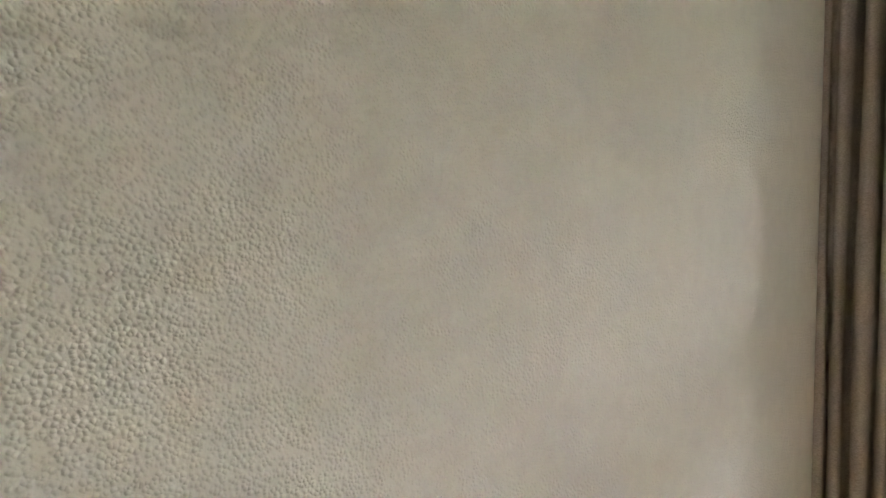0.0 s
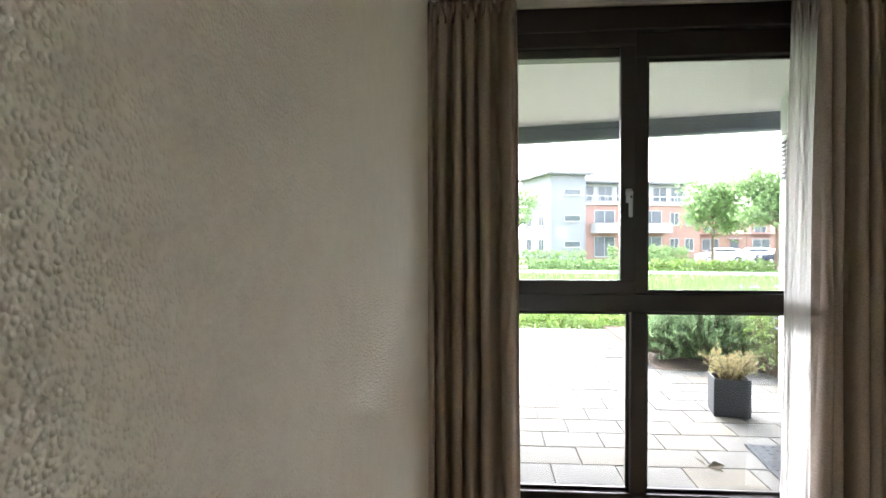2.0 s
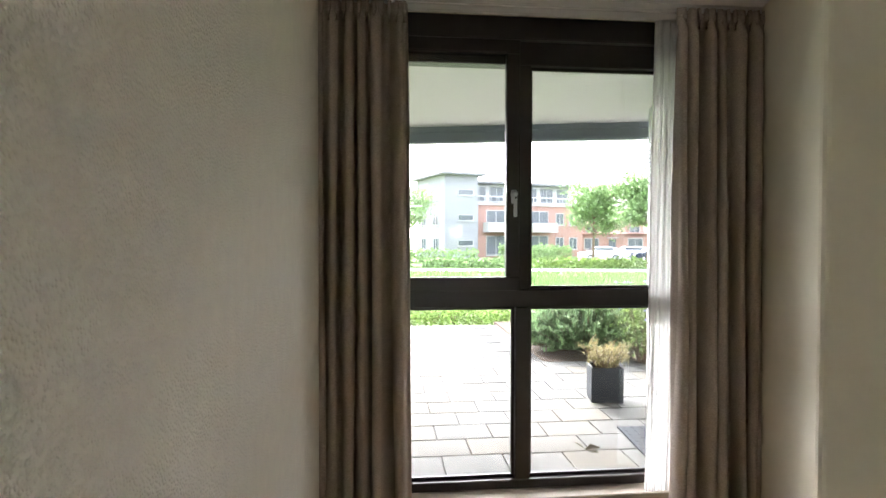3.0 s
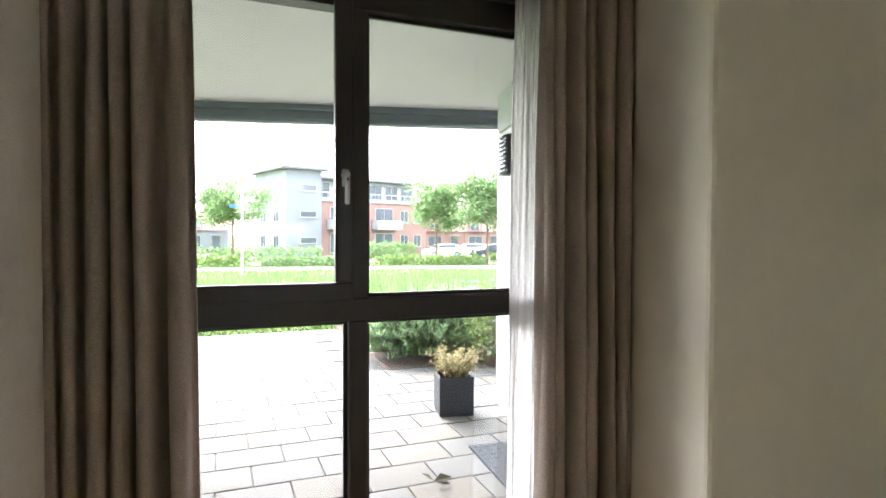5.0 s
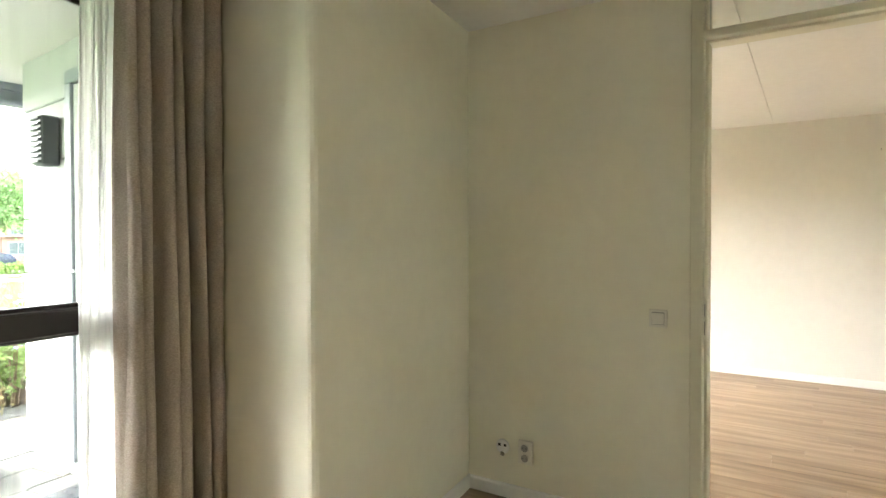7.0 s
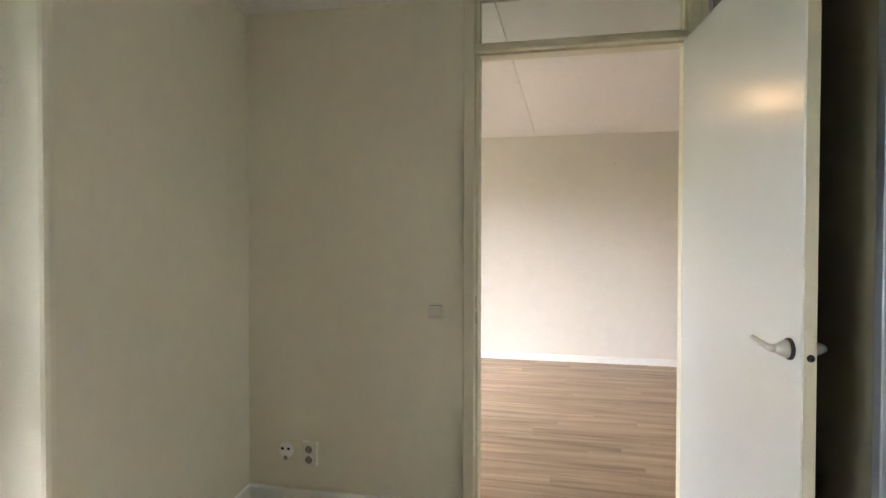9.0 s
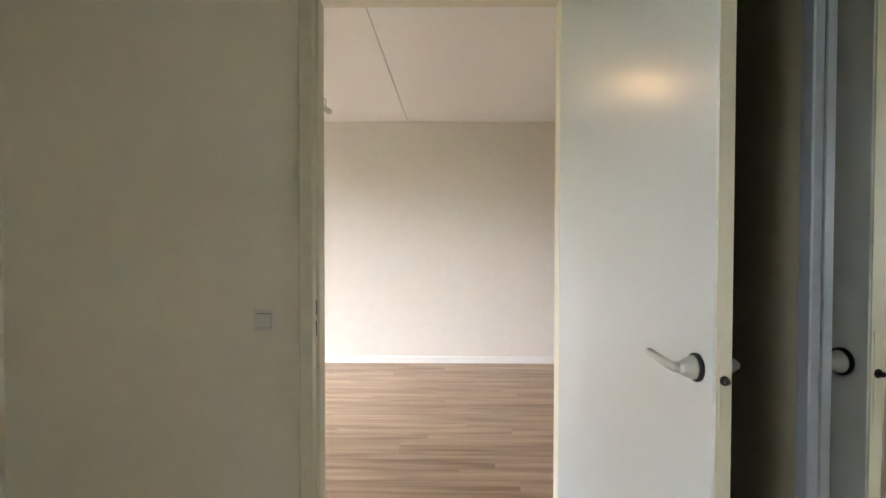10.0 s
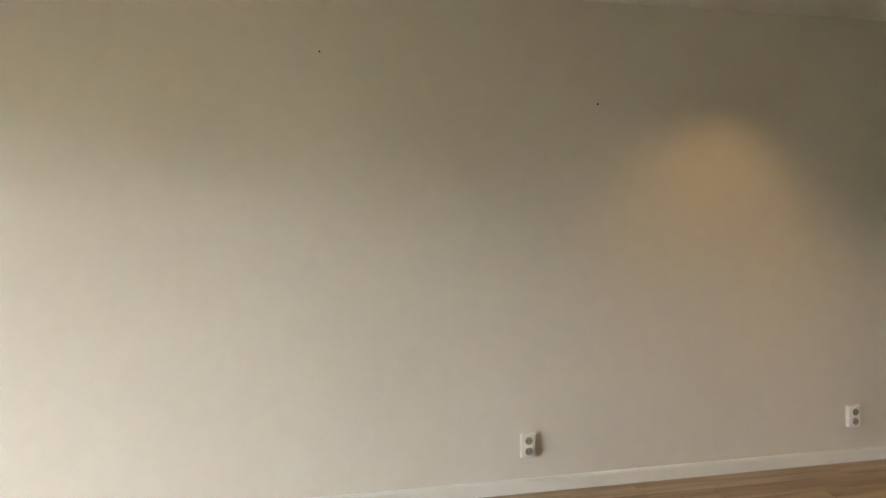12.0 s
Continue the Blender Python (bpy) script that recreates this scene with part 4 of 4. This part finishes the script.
# planting bed with a low pine, flowers and ground cover
solid("soil_bed", box((2.75, 4.9, -0.022), (3.4, 3.1, 0.06), bev=0.02), M_SOIL, "dark soil bed at the edge of the paving", "soil", "structure", A)


def pine(m, r, h, n, seed):
    rnd = random.Random(seed)
    t = thing("pine_shrub", m, "low green pine shrub in the soil bed", "shrub")
    bmt, bml = bmesh.new(), bmesh.new()
    for _ in range(n):
        a = rnd.uniform(0, 6.3)
        d = r * math.sqrt(rnd.uniform(0.02, 1))
        tip = Vector((d * math.cos(a), d * 0.8 * math.sin(a), h * (0.35 + 0.65 * (1 - (d / r) ** 2)) * rnd.uniform(0.25, 1.15)))
        base = tip * 0.35
        base.z = 0.05
        bm_tube(bmt, [base, base.lerp(tip, 0.6), tip], [0.010, 0.007, 0.003], 4)
        for k in range(46):
            f = rnd.uniform(0.45, 1.0)
            p = base.lerp(tip, f)
            q = Vector((rnd.gauss(0, 1), rnd.gauss(0, 1), abs(rnd.gauss(0.7, 0.6)))).normalized()
            L = rnd.uniform(0.07, 0.12)
            s = q.cross(Vector((0, 0, 1))).normalized() * 0.009
            v = [bml.verts.new(p - s), bml.verts.new(p + s), bml.verts.new(p + q * L)]
            bml.faces.new(v)
    part("branches", bmt, M_TWIG, t)
    part("needles", bml, M_PINE, t)
    return t


pine(pose(3.38, 4.12, 0.0), 0.84, 0.80, 640, 11)
pine(pose(*at_a(2.6, 4.9, 0.02)), 0.85, 0.70, 240, 12)


def aster(m, seed):
    rnd = random.Random(seed)
    t = thing("flowering_shrub", m, "loose green shrub with lilac flowers", "shrub")
    tw = bush_twigs(rnd, 0.50, 0.92, 70)
    bm, bl, bf = bmesh.new(), bmesh.new(), bmesh.new()
    for p in tw:
        bm_tube(bm, p, [0.005, 0.004, 0.002], 4)
        leaves(bl, [p[0].lerp(p[2], rnd.uniform(0.25, 1)) + Vector((rnd.gauss(0, 0.05), rnd.gauss(0, 0.05), rnd.gauss(0, 0.03))) for _ in range(26)], 0.055, rnd, ratio=0.4)
        if rnd.random() < 0.6:
            leaves(bf, [p[2] + Vector((rnd.gauss(0, 0.02), rnd.gauss(0, 0.02), 0.01)) for _ in range(4)], 0.03, rnd, 0.5, 3, 0.7)
    part("stems", bm, M_TWIG, t)
    part("foliage", bl, M_GREEN, t)
    part("flowers", bf, M_LILAC, t, "lilac flowers")["kind"] = "stuff"
    return t


aster(pose(3.92, 3.50, 0.0), 21)
aster(pose(4.45, 3.85, 0.0, 0, 0, 80), 22)


def clump_field(name, material, label, category, n, x0, x1, y0, y1, h0, h1, w, seed, zoff=0.0, local=False):
    """Upright blades or leaf clumps over a stretch of ground."""
    rnd = random.Random(seed)
    vs, fs = [], []
    for _ in range(n):
        x, y = rnd.uniform(x0, x1), rnd.uniform(y0, y1)
        z = ground_z(y) + zoff
        h = rnd.uniform(h0, h1) * (0.75 + 0.5 * noise.noise(Vector((x * 0.6, y * 0.6, seed))))
        a = rnd.uniform(0, 6.3)
        dx, dy = w * math.cos(a), w * math.sin(a)
        lx, ly = rnd.gauss(0, 0.25) * h, rnd.gauss(0, 0.25) * h
        i = len(vs)
        vs += [(x - dx, y - dy, z), (x + dx, y + dy, z), (x + lx * 0.5 + dx * 0.7, y + ly * 0.5 + dy * 0.7, z + h * 0.6), (x + lx, y + ly, z + h)]
        fs += [(i, i + 1, i + 2), (i, i + 2, i + 3)]
    me = bpy.data.meshes.new(name)
    me.from_pydata(vs, [], fs)
    me.materials.append(material)
    return tagged(new(name, me), label, category, kind="stuff")


clump_field("tall_grass", M_GRASS, "tall bright green grass on the slope", "grass", 26000, -16, 22, 9.2, 24, 0.25, 0.55, 0.03, 31)
clump_field("low_grass", M_GRASS, "short green lawn grass behind", "grass", 9000, -25, 32, 24, 36.5, 0.10, 0.30, 0.06, 32)
clump_field("far_grass", M_GRASS, "short green verge before the hedge", "grass", 3000, -25, 32, 40.3, 42, 0.08, 0.2, 0.08, 33)


def leaf_mass(name, m, size, n, leaf, material, label, category, seed, ragged=0.15):
    """Hedge or shrub: twigs inside and a crowd of leaves over a rounded block."""
    rnd = random.Random(seed)
    t = thing(name, m, label, category)
    bm, bl = bmesh.new(), bmesh.new()
    sx, sy, sz = size
    for i in range(max(4, int(sx * 2))):
        x = (rnd.random() - 0.5) * sx * 0.9
        bm_tube(bm, [(x, 0, -0.02), (x + rnd.gauss(0, 0.1), rnd.gauss(0, 0.1), sz * 0.8)], [0.02, 0.008], 4)
    pts = []
    for _ in range(n):
        x, y, z = rnd.uniform(-1, 1), rnd.uniform(-1, 1), rnd.random()
        r = 1 + ragged * noise.noise(Vector((x * sx, y * sy, z * 3 + seed)) * 1.3) * 2
        pts.append(Vector((x * sx / 2, y * sy / 2 * math.sqrt(max(0.05, 1 - 0.5 * z * z)), z * sz * r)))
    leaves(bl, pts, leaf, rnd, ratio=0.7)
    part("twigs", bm, M_TWIG, t)["kind"] = "stuff"
    part("foliage", bl, material, t)["kind"] = "stuff"
    return t


leaf_mass("ground_cover_hedge", pose(*at_a(-1.9, 6.75, -0.06), 0, 0, TURN), (7.6, 0.9, 0.24), 6400, 0.07, M_GREEN, "low clipped green edging behind the paving", "hedge", 41)
leaf_mass("ground_cover_hedge", pose(*at_a(-1.9, 7.9, -0.06), 0, 0, TURN), (7.8, 1.0, 0.30), 5200, 0.09, leaf_mat("yellow green leaves", (0.24, 0.30, 0.07)), "low loose yellow-green planting behind the edging", "hedge", 42)
for k, (x, y, w, h, mt_) in enumerate(((-9, 43, 13, 0.75, M_GREEN), (2.5, 42.5, 8, 0.65, M_TREE), (11.5, 42.5, 9, 0.7, M_GREEN), (-3, 50, 12, 1.3, M_TREE), (8.5, 52, 7, 1.6, M_TREE), (22, 47, 8, 0.7, M_GREEN))):
    leaf_mass("hedge", pose(x, y, -1.0), (w, 1.2, h), 1500, 0.28, mt_, "clipped green hedge along the road", "hedge", 50 + k)
leaf_mass("round_shrub", pose(9.6, 57.5, -1.0), (3.4, 2.4, 1.5), 900, 0.3, M_TREE, "dark green shrub before the houses", "shrub", 61)
leaf_mass("round_shrub", pose(-10.5, 52, -1.0), (5.0, 2.4, 2.4), 1100, 0.35, M_TREE, "dark green shrub before the houses", "shrub", 62)


def tree(x, y, z, trunk, top, r, seed, label):
    rnd = random.Random(seed)
    t = thing("tree", pose(x, y, z), label, "tree", "street trees")
    bm, bl = bmesh.new(), bmesh.new()
    bm_tube(bm, [(0, 0, 0), (0.03, 0, trunk * 0.5), (0.05, 0.03, trunk), (0.0, 0.05, trunk + 0.6 * (top - trunk))], [0.14, 0.11, 0.095, 0.03], 8)
    tips = []
    for i in range(26):
        a = rnd.uniform(0, 6.3)
        z0 = trunk * rnd.uniform(0.85, 1.0) + (top - trunk) * rnd.uniform(0, 0.5)
        d = r * rnd.uniform(0.55, 1.0) * (1 - 0.35 * (z0 - trunk) / (top - trunk))
        e = Vector((d * math.cos(a), d * math.sin(a), z0 + (top - trunk) * rnd.uniform(0.12, 0.42)))
        mid = Vector((e.x * 0.45, e.y * 0.45, z0 + (e.z - z0) * 0.6))
        bm_tube(bm, [(0.04, 0.02, z0), mid, e], [0.045, 0.028, 0.010], 5)
        tips += [(mid, 0.45), (e, 0.6), (mid.lerp(e, 0.5), 0.55)]
    for i in range(14):
        tips.append((Vector((rnd.gauss(0, r * 0.3), rnd.gauss(0, r * 0.3), trunk + (top - trunk) * rnd.uniform(0.35, 0.9))), 0.6))
    for c, s in tips:
        s *= r / 2.2
        leaves(bl, [c + Vector((rnd.gauss(0, s * 0.6), rnd.gauss(0, s * 0.6), rnd.gauss(0, s * 0.4))) for _ in range(110)], 0.25, rnd, ratio=0.7)
    part("trunk", bm, M_TWIG, t)
    part("crown", bl, M_TREE, t)
    return t


tree(-4.4, 48.8, -1.0, 3.1, 8.1, 3.2, 71, "young green street tree beside the road")
tree(13.0, 47.3, -1.0, 2.9, 7.9, 3.0, 72, "round green street tree before the houses")
tree(16.3, 42.8, -1.0, 2.9, 8.4, 3.1, 73, "round green street tree before the houses")
tree(20.8, 45.0, -1.0, 2.9, 8.0, 3.0, 74, "round green street tree before the houses")

# street lamp
sl = thing("street_lamp", pose(-1.55, 30.0, ground_z(30)), "slim white street lamp with a blue street sign", "street lamp")
M_POLE = mat("pale lamp pole", (0.62, 0.64, 0.66), 0.5, 0.3)
part("pole", bm_lathe(bmesh.new(), [(0.075, 0), (0.07, 0.9), (0.05, 1.0), (0.045, 4.9), (0.03, 5.0)], None, 12), M_POLE, sl, smooth=True)
part("arm", bm_tube(bmesh.new(), [(0, 0, 4.0), (0.4, 0, 4.06), (0.9, 0, 4.05)], 0.03, 8), M_POLE, sl)
part("street_sign", box((-0.35, 0, 3.75), (0.6, 0.02, 0.16), bev=0.004), mat("blue sign enamel", (0.08, 0.22, 0.45), 0.4), sl, "blank blue street sign")

# ---- houses ----
M_GREYBRICK = mat("pale grey brick", (0.27, 0.275, 0.29), 0.9, noise_scale=1.5, vary=0.1)
M_REDBRICK = mat("salmon red brick", (0.34, 0.20, 0.17), 0.9, noise_scale=1.2, vary=0.15)
M_WHITE = mat("white house paint", (0.42, 0.42, 0.42), 0.7, noise_scale=1, vary=0.04)
M_ROOF = mat("dark roof edge", (0.20, 0.20, 0.21), 0.7, noise_scale=1, vary=0.1)
M_PANE = mat("dark house glass", (0.10, 0.115, 0.13), 0.08, noise_scale=0.5, vary=0.3)


def house_window(parent, x, z, w, h, y=0.0, mull=1):
    """Window on a facade that faces local -y."""
    f = bmesh.new()
    t = 0.07
    for c, s in (((x, y - 0.03, z + t / 2), (w, 0.08, t)), ((x, y - 0.03, z + h - t / 2), (w, 0.08, t)),
                 ((x - w / 2 + t / 2, y - 0.03, z + h / 2), (t, 0.08, h - 2 * t)), ((x + w / 2 - t / 2, y - 0.03, z + h / 2), (t, 0.08, h - 2 * t))):
        bm_box(f, c, s)
    for k in range(mull):
        bm_box(f, (x - w / 2 + w * (k + 1) / (mull + 1), y - 0.03, z + h / 2), (0.06, 0.07, h - 2 * t))
    win = part("window", f, M_WHITE, parent)
    part("pane", box((x, y - 0.01, z + h / 2), (w - t, 0.03, h - t)), M_PANE, win)
    part("sill", box((x, y - 0.09, z - 0.04), (w + 0.1, 0.2, 0.06)), M_WHITE, win)
    return win


def balcony(parent, x, z, w):
    b = part("balcony", box((x, -0.75, z), (w, 1.5, 0.2), bev=0.01), M_WHITE, parent)
    part("parapet", box((x, -1.45, z + 0.55), (w, 0.08, 0.95), bev=0.01), M_WHITE, b)
    for s in (-1, 1):
        part("side", box((x + s * (w / 2 - 0.04), -0.75, z + 0.55), (0.08, 1.34, 0.95)), M_WHITE, b)
    return b


TURN_B = 25.5          # the block stands aslant, its corner towards the terrace
g = thing("apartment_block", pose(-0.5, 61.3, -1.0, 0, 0, TURN_B), "grey brick apartment block with a flat roof", "apartment building")
part("wall", box((2.1, 4.5, 4.75), (4.2, 9, 9.5)), M_GREYBRICK, g)
part("roof", box((2.1, 4.4, 9.62), (5.6, 10.4, 0.26), bev=0.02), M_ROOF, g)
for z in (0.9, 3.8, 6.7):
    house_window(g, 2.6, z + 0.5, 2.0, 0.7, mull=0)
    for x in (-6.4, -2.6):
        house_window(g, x, z, 1.5, 1.4).matrix_basis = pose(0, 0, 0, 0, 0, -90)
r = thing("apartment_wing", pose(*(pose(-0.5, 61.3, -1.0, 0, 0, TURN_B) @ Vector((4.2, 0.5, 0))), 0, 0, TURN_B), "red brick apartment wing with white balconies", "apartment building")
part("wall", box((7.5, 4.5, 3.1), (15.0, 9, 6.2)), M_REDBRICK, r)
part("parapet", box((7.5, 4.4, 6.32), (15.1, 9.3, 0.25), bev=0.02), M_WHITE, r)
part("top_storey", box((7.3, 5.4, 7.6), (14.6, 7, 2.4)), M_WHITE, r)
part("roof", box((7.3, 5.0, 8.95), (15.2, 9.0, 0.28), bev=0.02), M_ROOF, r)
for k in range(6):
    house_window(r, 1.3 + k * 2.4, 6.75, 1.9, 1.8, 1.9)
part("railing", box((7.5, 0.15, 7.25), (14.8, 0.05, 0.08)), M_POLE, r)
for k in range(16):
    part("baluster", box((0.2 + k * 0.96, 0.15, 6.83), (0.04, 0.04, 0.78)), M_POLE, r)
for x in (2.6, 8.6):
    for z in (0.2, 3.2):
        house_window(r, x, z + 0.1, 2.6, 2.3, mull=1)
    balcony(r, x, 3.1, 3.5)
for x in (5.4, 11.6, 13.6):
    for z in (0.9, 3.9):
        house_window(r, x, z, 1.2, 1.5)


M_TILE = mat("faded red roof tile", (0.27, 0.155, 0.13), 0.9, noise_scale=1.2, vary=0.2)


def row_house(x, y, rz, tone):
    h = thing("row_house", pose(x, y, -1.0, 0, 0, rz), "red brick row house with a tiled gable roof", "house", "row houses")
    part("wall", box((2.9, 4.5, 1.5), (5.8, 9, 3.0)), tone, h)
    bm = bmesh.new()
    a = [bm.verts.new((-0.02, y0, z0)) for y0, z0 in ((-0.4, 2.9), (4.5, 5.6), (9.4, 2.9))]
    b = [bm.verts.new((5.82, y0, z0)) for y0, z0 in ((-0.4, 2.9), (4.5, 5.6), (9.4, 2.9))]
    for i in range(3):
        bm.faces.new((a[i], a[(i + 1) % 3], b[(i + 1) % 3], b[i]))
    bm.faces.new(a), bm.faces.new(list(reversed(b)))
    roof = part("roof", bm, M_TILE, h)
    part("chimney", box((5.0, 4.5, 5.7), (0.6, 0.6, 0.9), bev=0.01), tone, roof)
    part("gable", box((1.5, 1.2, 3.3), (2.2, 2.4, 1.8), bev=0.02), tone, h)
    house_window(h, 1.6, 0.8, 2.0, 1.5)
    house_window(h, 1.5, 3.0, 1.4, 0.9)
    part("front_door", box((4.4, -0.02, 1.08), (0.95, 0.08, 2.15), bev=0.01), mat("house door paint", (0.10, 0.12, 0.14), 0.5), h)
    part("canopy", box((4.4, -0.45, 2.35), (1.5, 0.9, 0.1), bev=0.01), M_WHITE, h)
    return h


for k in range(6):
    row_house(17.5 + k * 5.85, 76.0 - k * 0.3, -3, M_REDBRICK)
row_house(-20.0, 74, 6, M_GREYBRICK)
row_house(-14.0, 74.6, 6, M_GREYBRICK)


# ---- cars ----
def car(x, y, rz, paint, label):
    c = thing("car", pose(x, y, -0.965, 0, 0, rz), label, "car", "parked cars")
    bm = bmesh.new()
    side = [(-2.05, 0.28), (-2.08, 0.62), (-1.95, 0.86), (-1.15, 0.95), (-0.55, 1.40), (0.75, 1.46), (1.65, 1.30), (2.0, 0.92), (2.06, 0.55), (2.0, 0.28)]
    rings = []
    for yy, f in ((-0.86, 0.94), (-0.80, 1.0), (0.80, 1.0), (0.86, 0.94)):
        rings.append([bm.verts.new((px * (0.99 if abs(yy) > 0.85 else 1), yy * (1 - 0.16 * max(0, (pz - 0.9)) / 0.5), pz if pz < 0.5 else 0.28 + (pz - 0.28) * f)) for px, pz in side])
    n = len(side)
    for a, b in zip(rings, rings[1:]):
        for i in range(n):
            bm.faces.new((a[i], a[(i + 1) % n], b[(i + 1) % n], b[i]))
    bm.faces.new(rings[0]), bm.faces.new(list(reversed(rings[-1])))
    part("body", bm, paint, c)
    for s in (-1, 1):
        part("side_window", box((0.2, s * 0.775, 1.16), (1.9, 0.03, 0.30), m=None, bev=0.01), M_PANE, c)
    part("windscreen", box((-0.86, 0, 1.17), (0.03, 1.3, 0.50), m=pose(-0.86, 0, 1.17) @ pose(0, 0, 0, 0, 52, 0) @ pose(0.86, 0, -1.17), bev=0.005), M_PANE, c)
    for px in (-1.3, 1.3):
        for s in (-1, 1):
            m = pose(px, s * 0.80, 0.31, 90, 0, 0)
            w = part("wheel", bm_lathe(bmesh.new(), [(0.22, -0.10), (0.31, -0.09), (0.315, 0.0), (0.31, 0.09), (0.22, 0.10)], m, 20), M_BLACK, c)
            part("rim", bm_lathe(bmesh.new(), [(0.19, -0.108), (0.20, 0.0), (0.19, 0.108)], m, 14), M_ALU, w)
    for s in (-0.6, 0.6):
        part("headlight", box((-2.06, s, 0.68), (0.06, 0.32, 0.14), bev=0.02), M_PLASTIC, c)
    return c


P_WHITE = mat("white car paint", (0.75, 0.76, 0.78), 0.25)
P_BLUE = mat("dark blue car paint", (0.02, 0.03, 0.06), 0.2)
car(15.6, 56, 8, P_WHITE, "white parked car before the houses")
car(18.9, 57, 4, P_WHITE, "white parked estate car before the houses")
car(20.2, 53.5, 4, P_BLUE, "dark blue parked car beside white cars")

# ---- laminate floor, plank by plank ----


def plank_mesh(w, l):
    """A thin board with eased upper edges, lying along local y."""
    t, e = 0.012, 0.0018
    vs = [(-w / 2, -l / 2, -t), (w / 2, -l / 2, -t), (w / 2, l / 2, -t), (-w / 2, l / 2, -t),
          (-w / 2, -l / 2, -e), (w / 2, -l / 2, -e), (w / 2, l / 2, -e), (-w / 2, l / 2, -e),
          (-w / 2 + e, -l / 2 + e, 0), (w / 2 - e, -l / 2 + e, 0), (w / 2 - e, l / 2 - e, 0), (-w / 2 + e, l / 2 - e, 0)]
    fs = []
    for b in (0, 4):
        for i in range(4):
            j = (i + 1) % 4
            fs.append((b + i, b + j, b + 4 + j, b + 4 + i))
    fs.append((8, 9, 10, 11))
    me = bpy.data.meshes.new("plank")
    me.from_pydata(vs, [], fs)
    me.materials.append(M_LAMINATE)
    return me


floor = thing("floor", pose(0, 0, 0), "pale oak laminate floor laid in long planks", "floor", kind="structure")
PW, PL = 0.145, 1.22
full_plank = plank_mesh(PW - 0.0006, PL - 0.0006)
rnd = random.Random(7)
x = 1.05 + PW / 2
while x < XL + 0.05:
    top = YW + 0.12 if x > XD + 0.05 else (x - 2.23) * math.tan(radians(TURN)) - 0.13
    if 3.25 < x < XD + 0.05:
        top = -0.60
    low = YR - 0.05 if x > 3.5 else -4.35
    y = low - rnd.uniform(0, 1) * PL
    while y < top:
        a, b = max(y, low), min(y + PL, top)
        if b - a > 0.05:
            me = full_plank if b - a > PL - 0.001 else plank_mesh(PW - 0.0006, b - a - 0.0006)
            o = new("plank", me)
            o.parent = floor
            o.location = (x, (a + b) / 2, 0)
        y += PL
    x += PW

# ---- terrace paving, slab by slab ----
paving = thing("terrace_paving", A, "sandy concrete slabs laid in half bond", "paving", kind="structure")
TU, TV = 0.40, 0.30


def slab_mesh(w, d, k):
    r2 = random.Random(k)
    t, e = 0.04, 0.004
    z = [r2.uniform(-0.0015, 0.0015) for _ in range(4)]
    q = [(-1, -1), (1, -1), (1, 1), (-1, 1)]
    vs = [(a * w / 2, b * d / 2, -t) for a, b in q] + [(a * w / 2, b * d / 2, -e + z[i]) for i, (a, b) in enumerate(q)] + [(a * (w / 2 - e), b * (d / 2 - e), z[i]) for i, (a, b) in enumerate(q)]
    fs = [(b + i, b + (i + 1) % 4, b + 4 + (i + 1) % 4, b + 4 + i) for b in (0, 4) for i in range(4)] + [(8, 9, 10, 11)]
    me = bpy.data.meshes.new("slab")
    me.from_pydata(vs, [], fs)
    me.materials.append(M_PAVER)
    return me


slab_kinds = [slab_mesh(TU - 0.007, TV - 0.007, k) for k in range(4)]
far_v, far_f = [], []
rnd = random.Random(9)
v = 0.10 + TV / 2
row = 0
while v < 6.2:
    u = -6.0 + (TU / 2 if row % 2 else 0)
    # slabs past u = 3 lie unseen, added to keep green lawn bounce out
    while u < (9.0 if v < 2.6 else 3.0):
        inside = v < 3.35 or u < 0.75
        if inside and not (u > 1.15 and v < 0.75 if u < 2.5 else u > 1.15 and v < 0.9):
            if v < 4.5 and -2.6 < u < 2.2:
                o = new("slab", slab_kinds[rnd.randrange(4)])
                o.parent = paving
                o.location = (u, v, rnd.uniform(-0.0015, 0.0015))
            else:
                me = slab_kinds[rnd.randrange(4)]
                i = len(far_v)
                far_v += [(p.co.x + u, p.co.y + v, p.co.z) for p in me.vertices]
                far_f += [tuple(i + k for k in f.vertices) for f in me.polygons]
        u += TU
    v += TV
    row += 1
me = bpy.data.meshes.new("outer_slabs")
me.from_pydata(far_v, [], far_f)
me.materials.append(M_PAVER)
o = new("outer_slabs", me)
o.parent = paving
o["kind"] = "stuff"
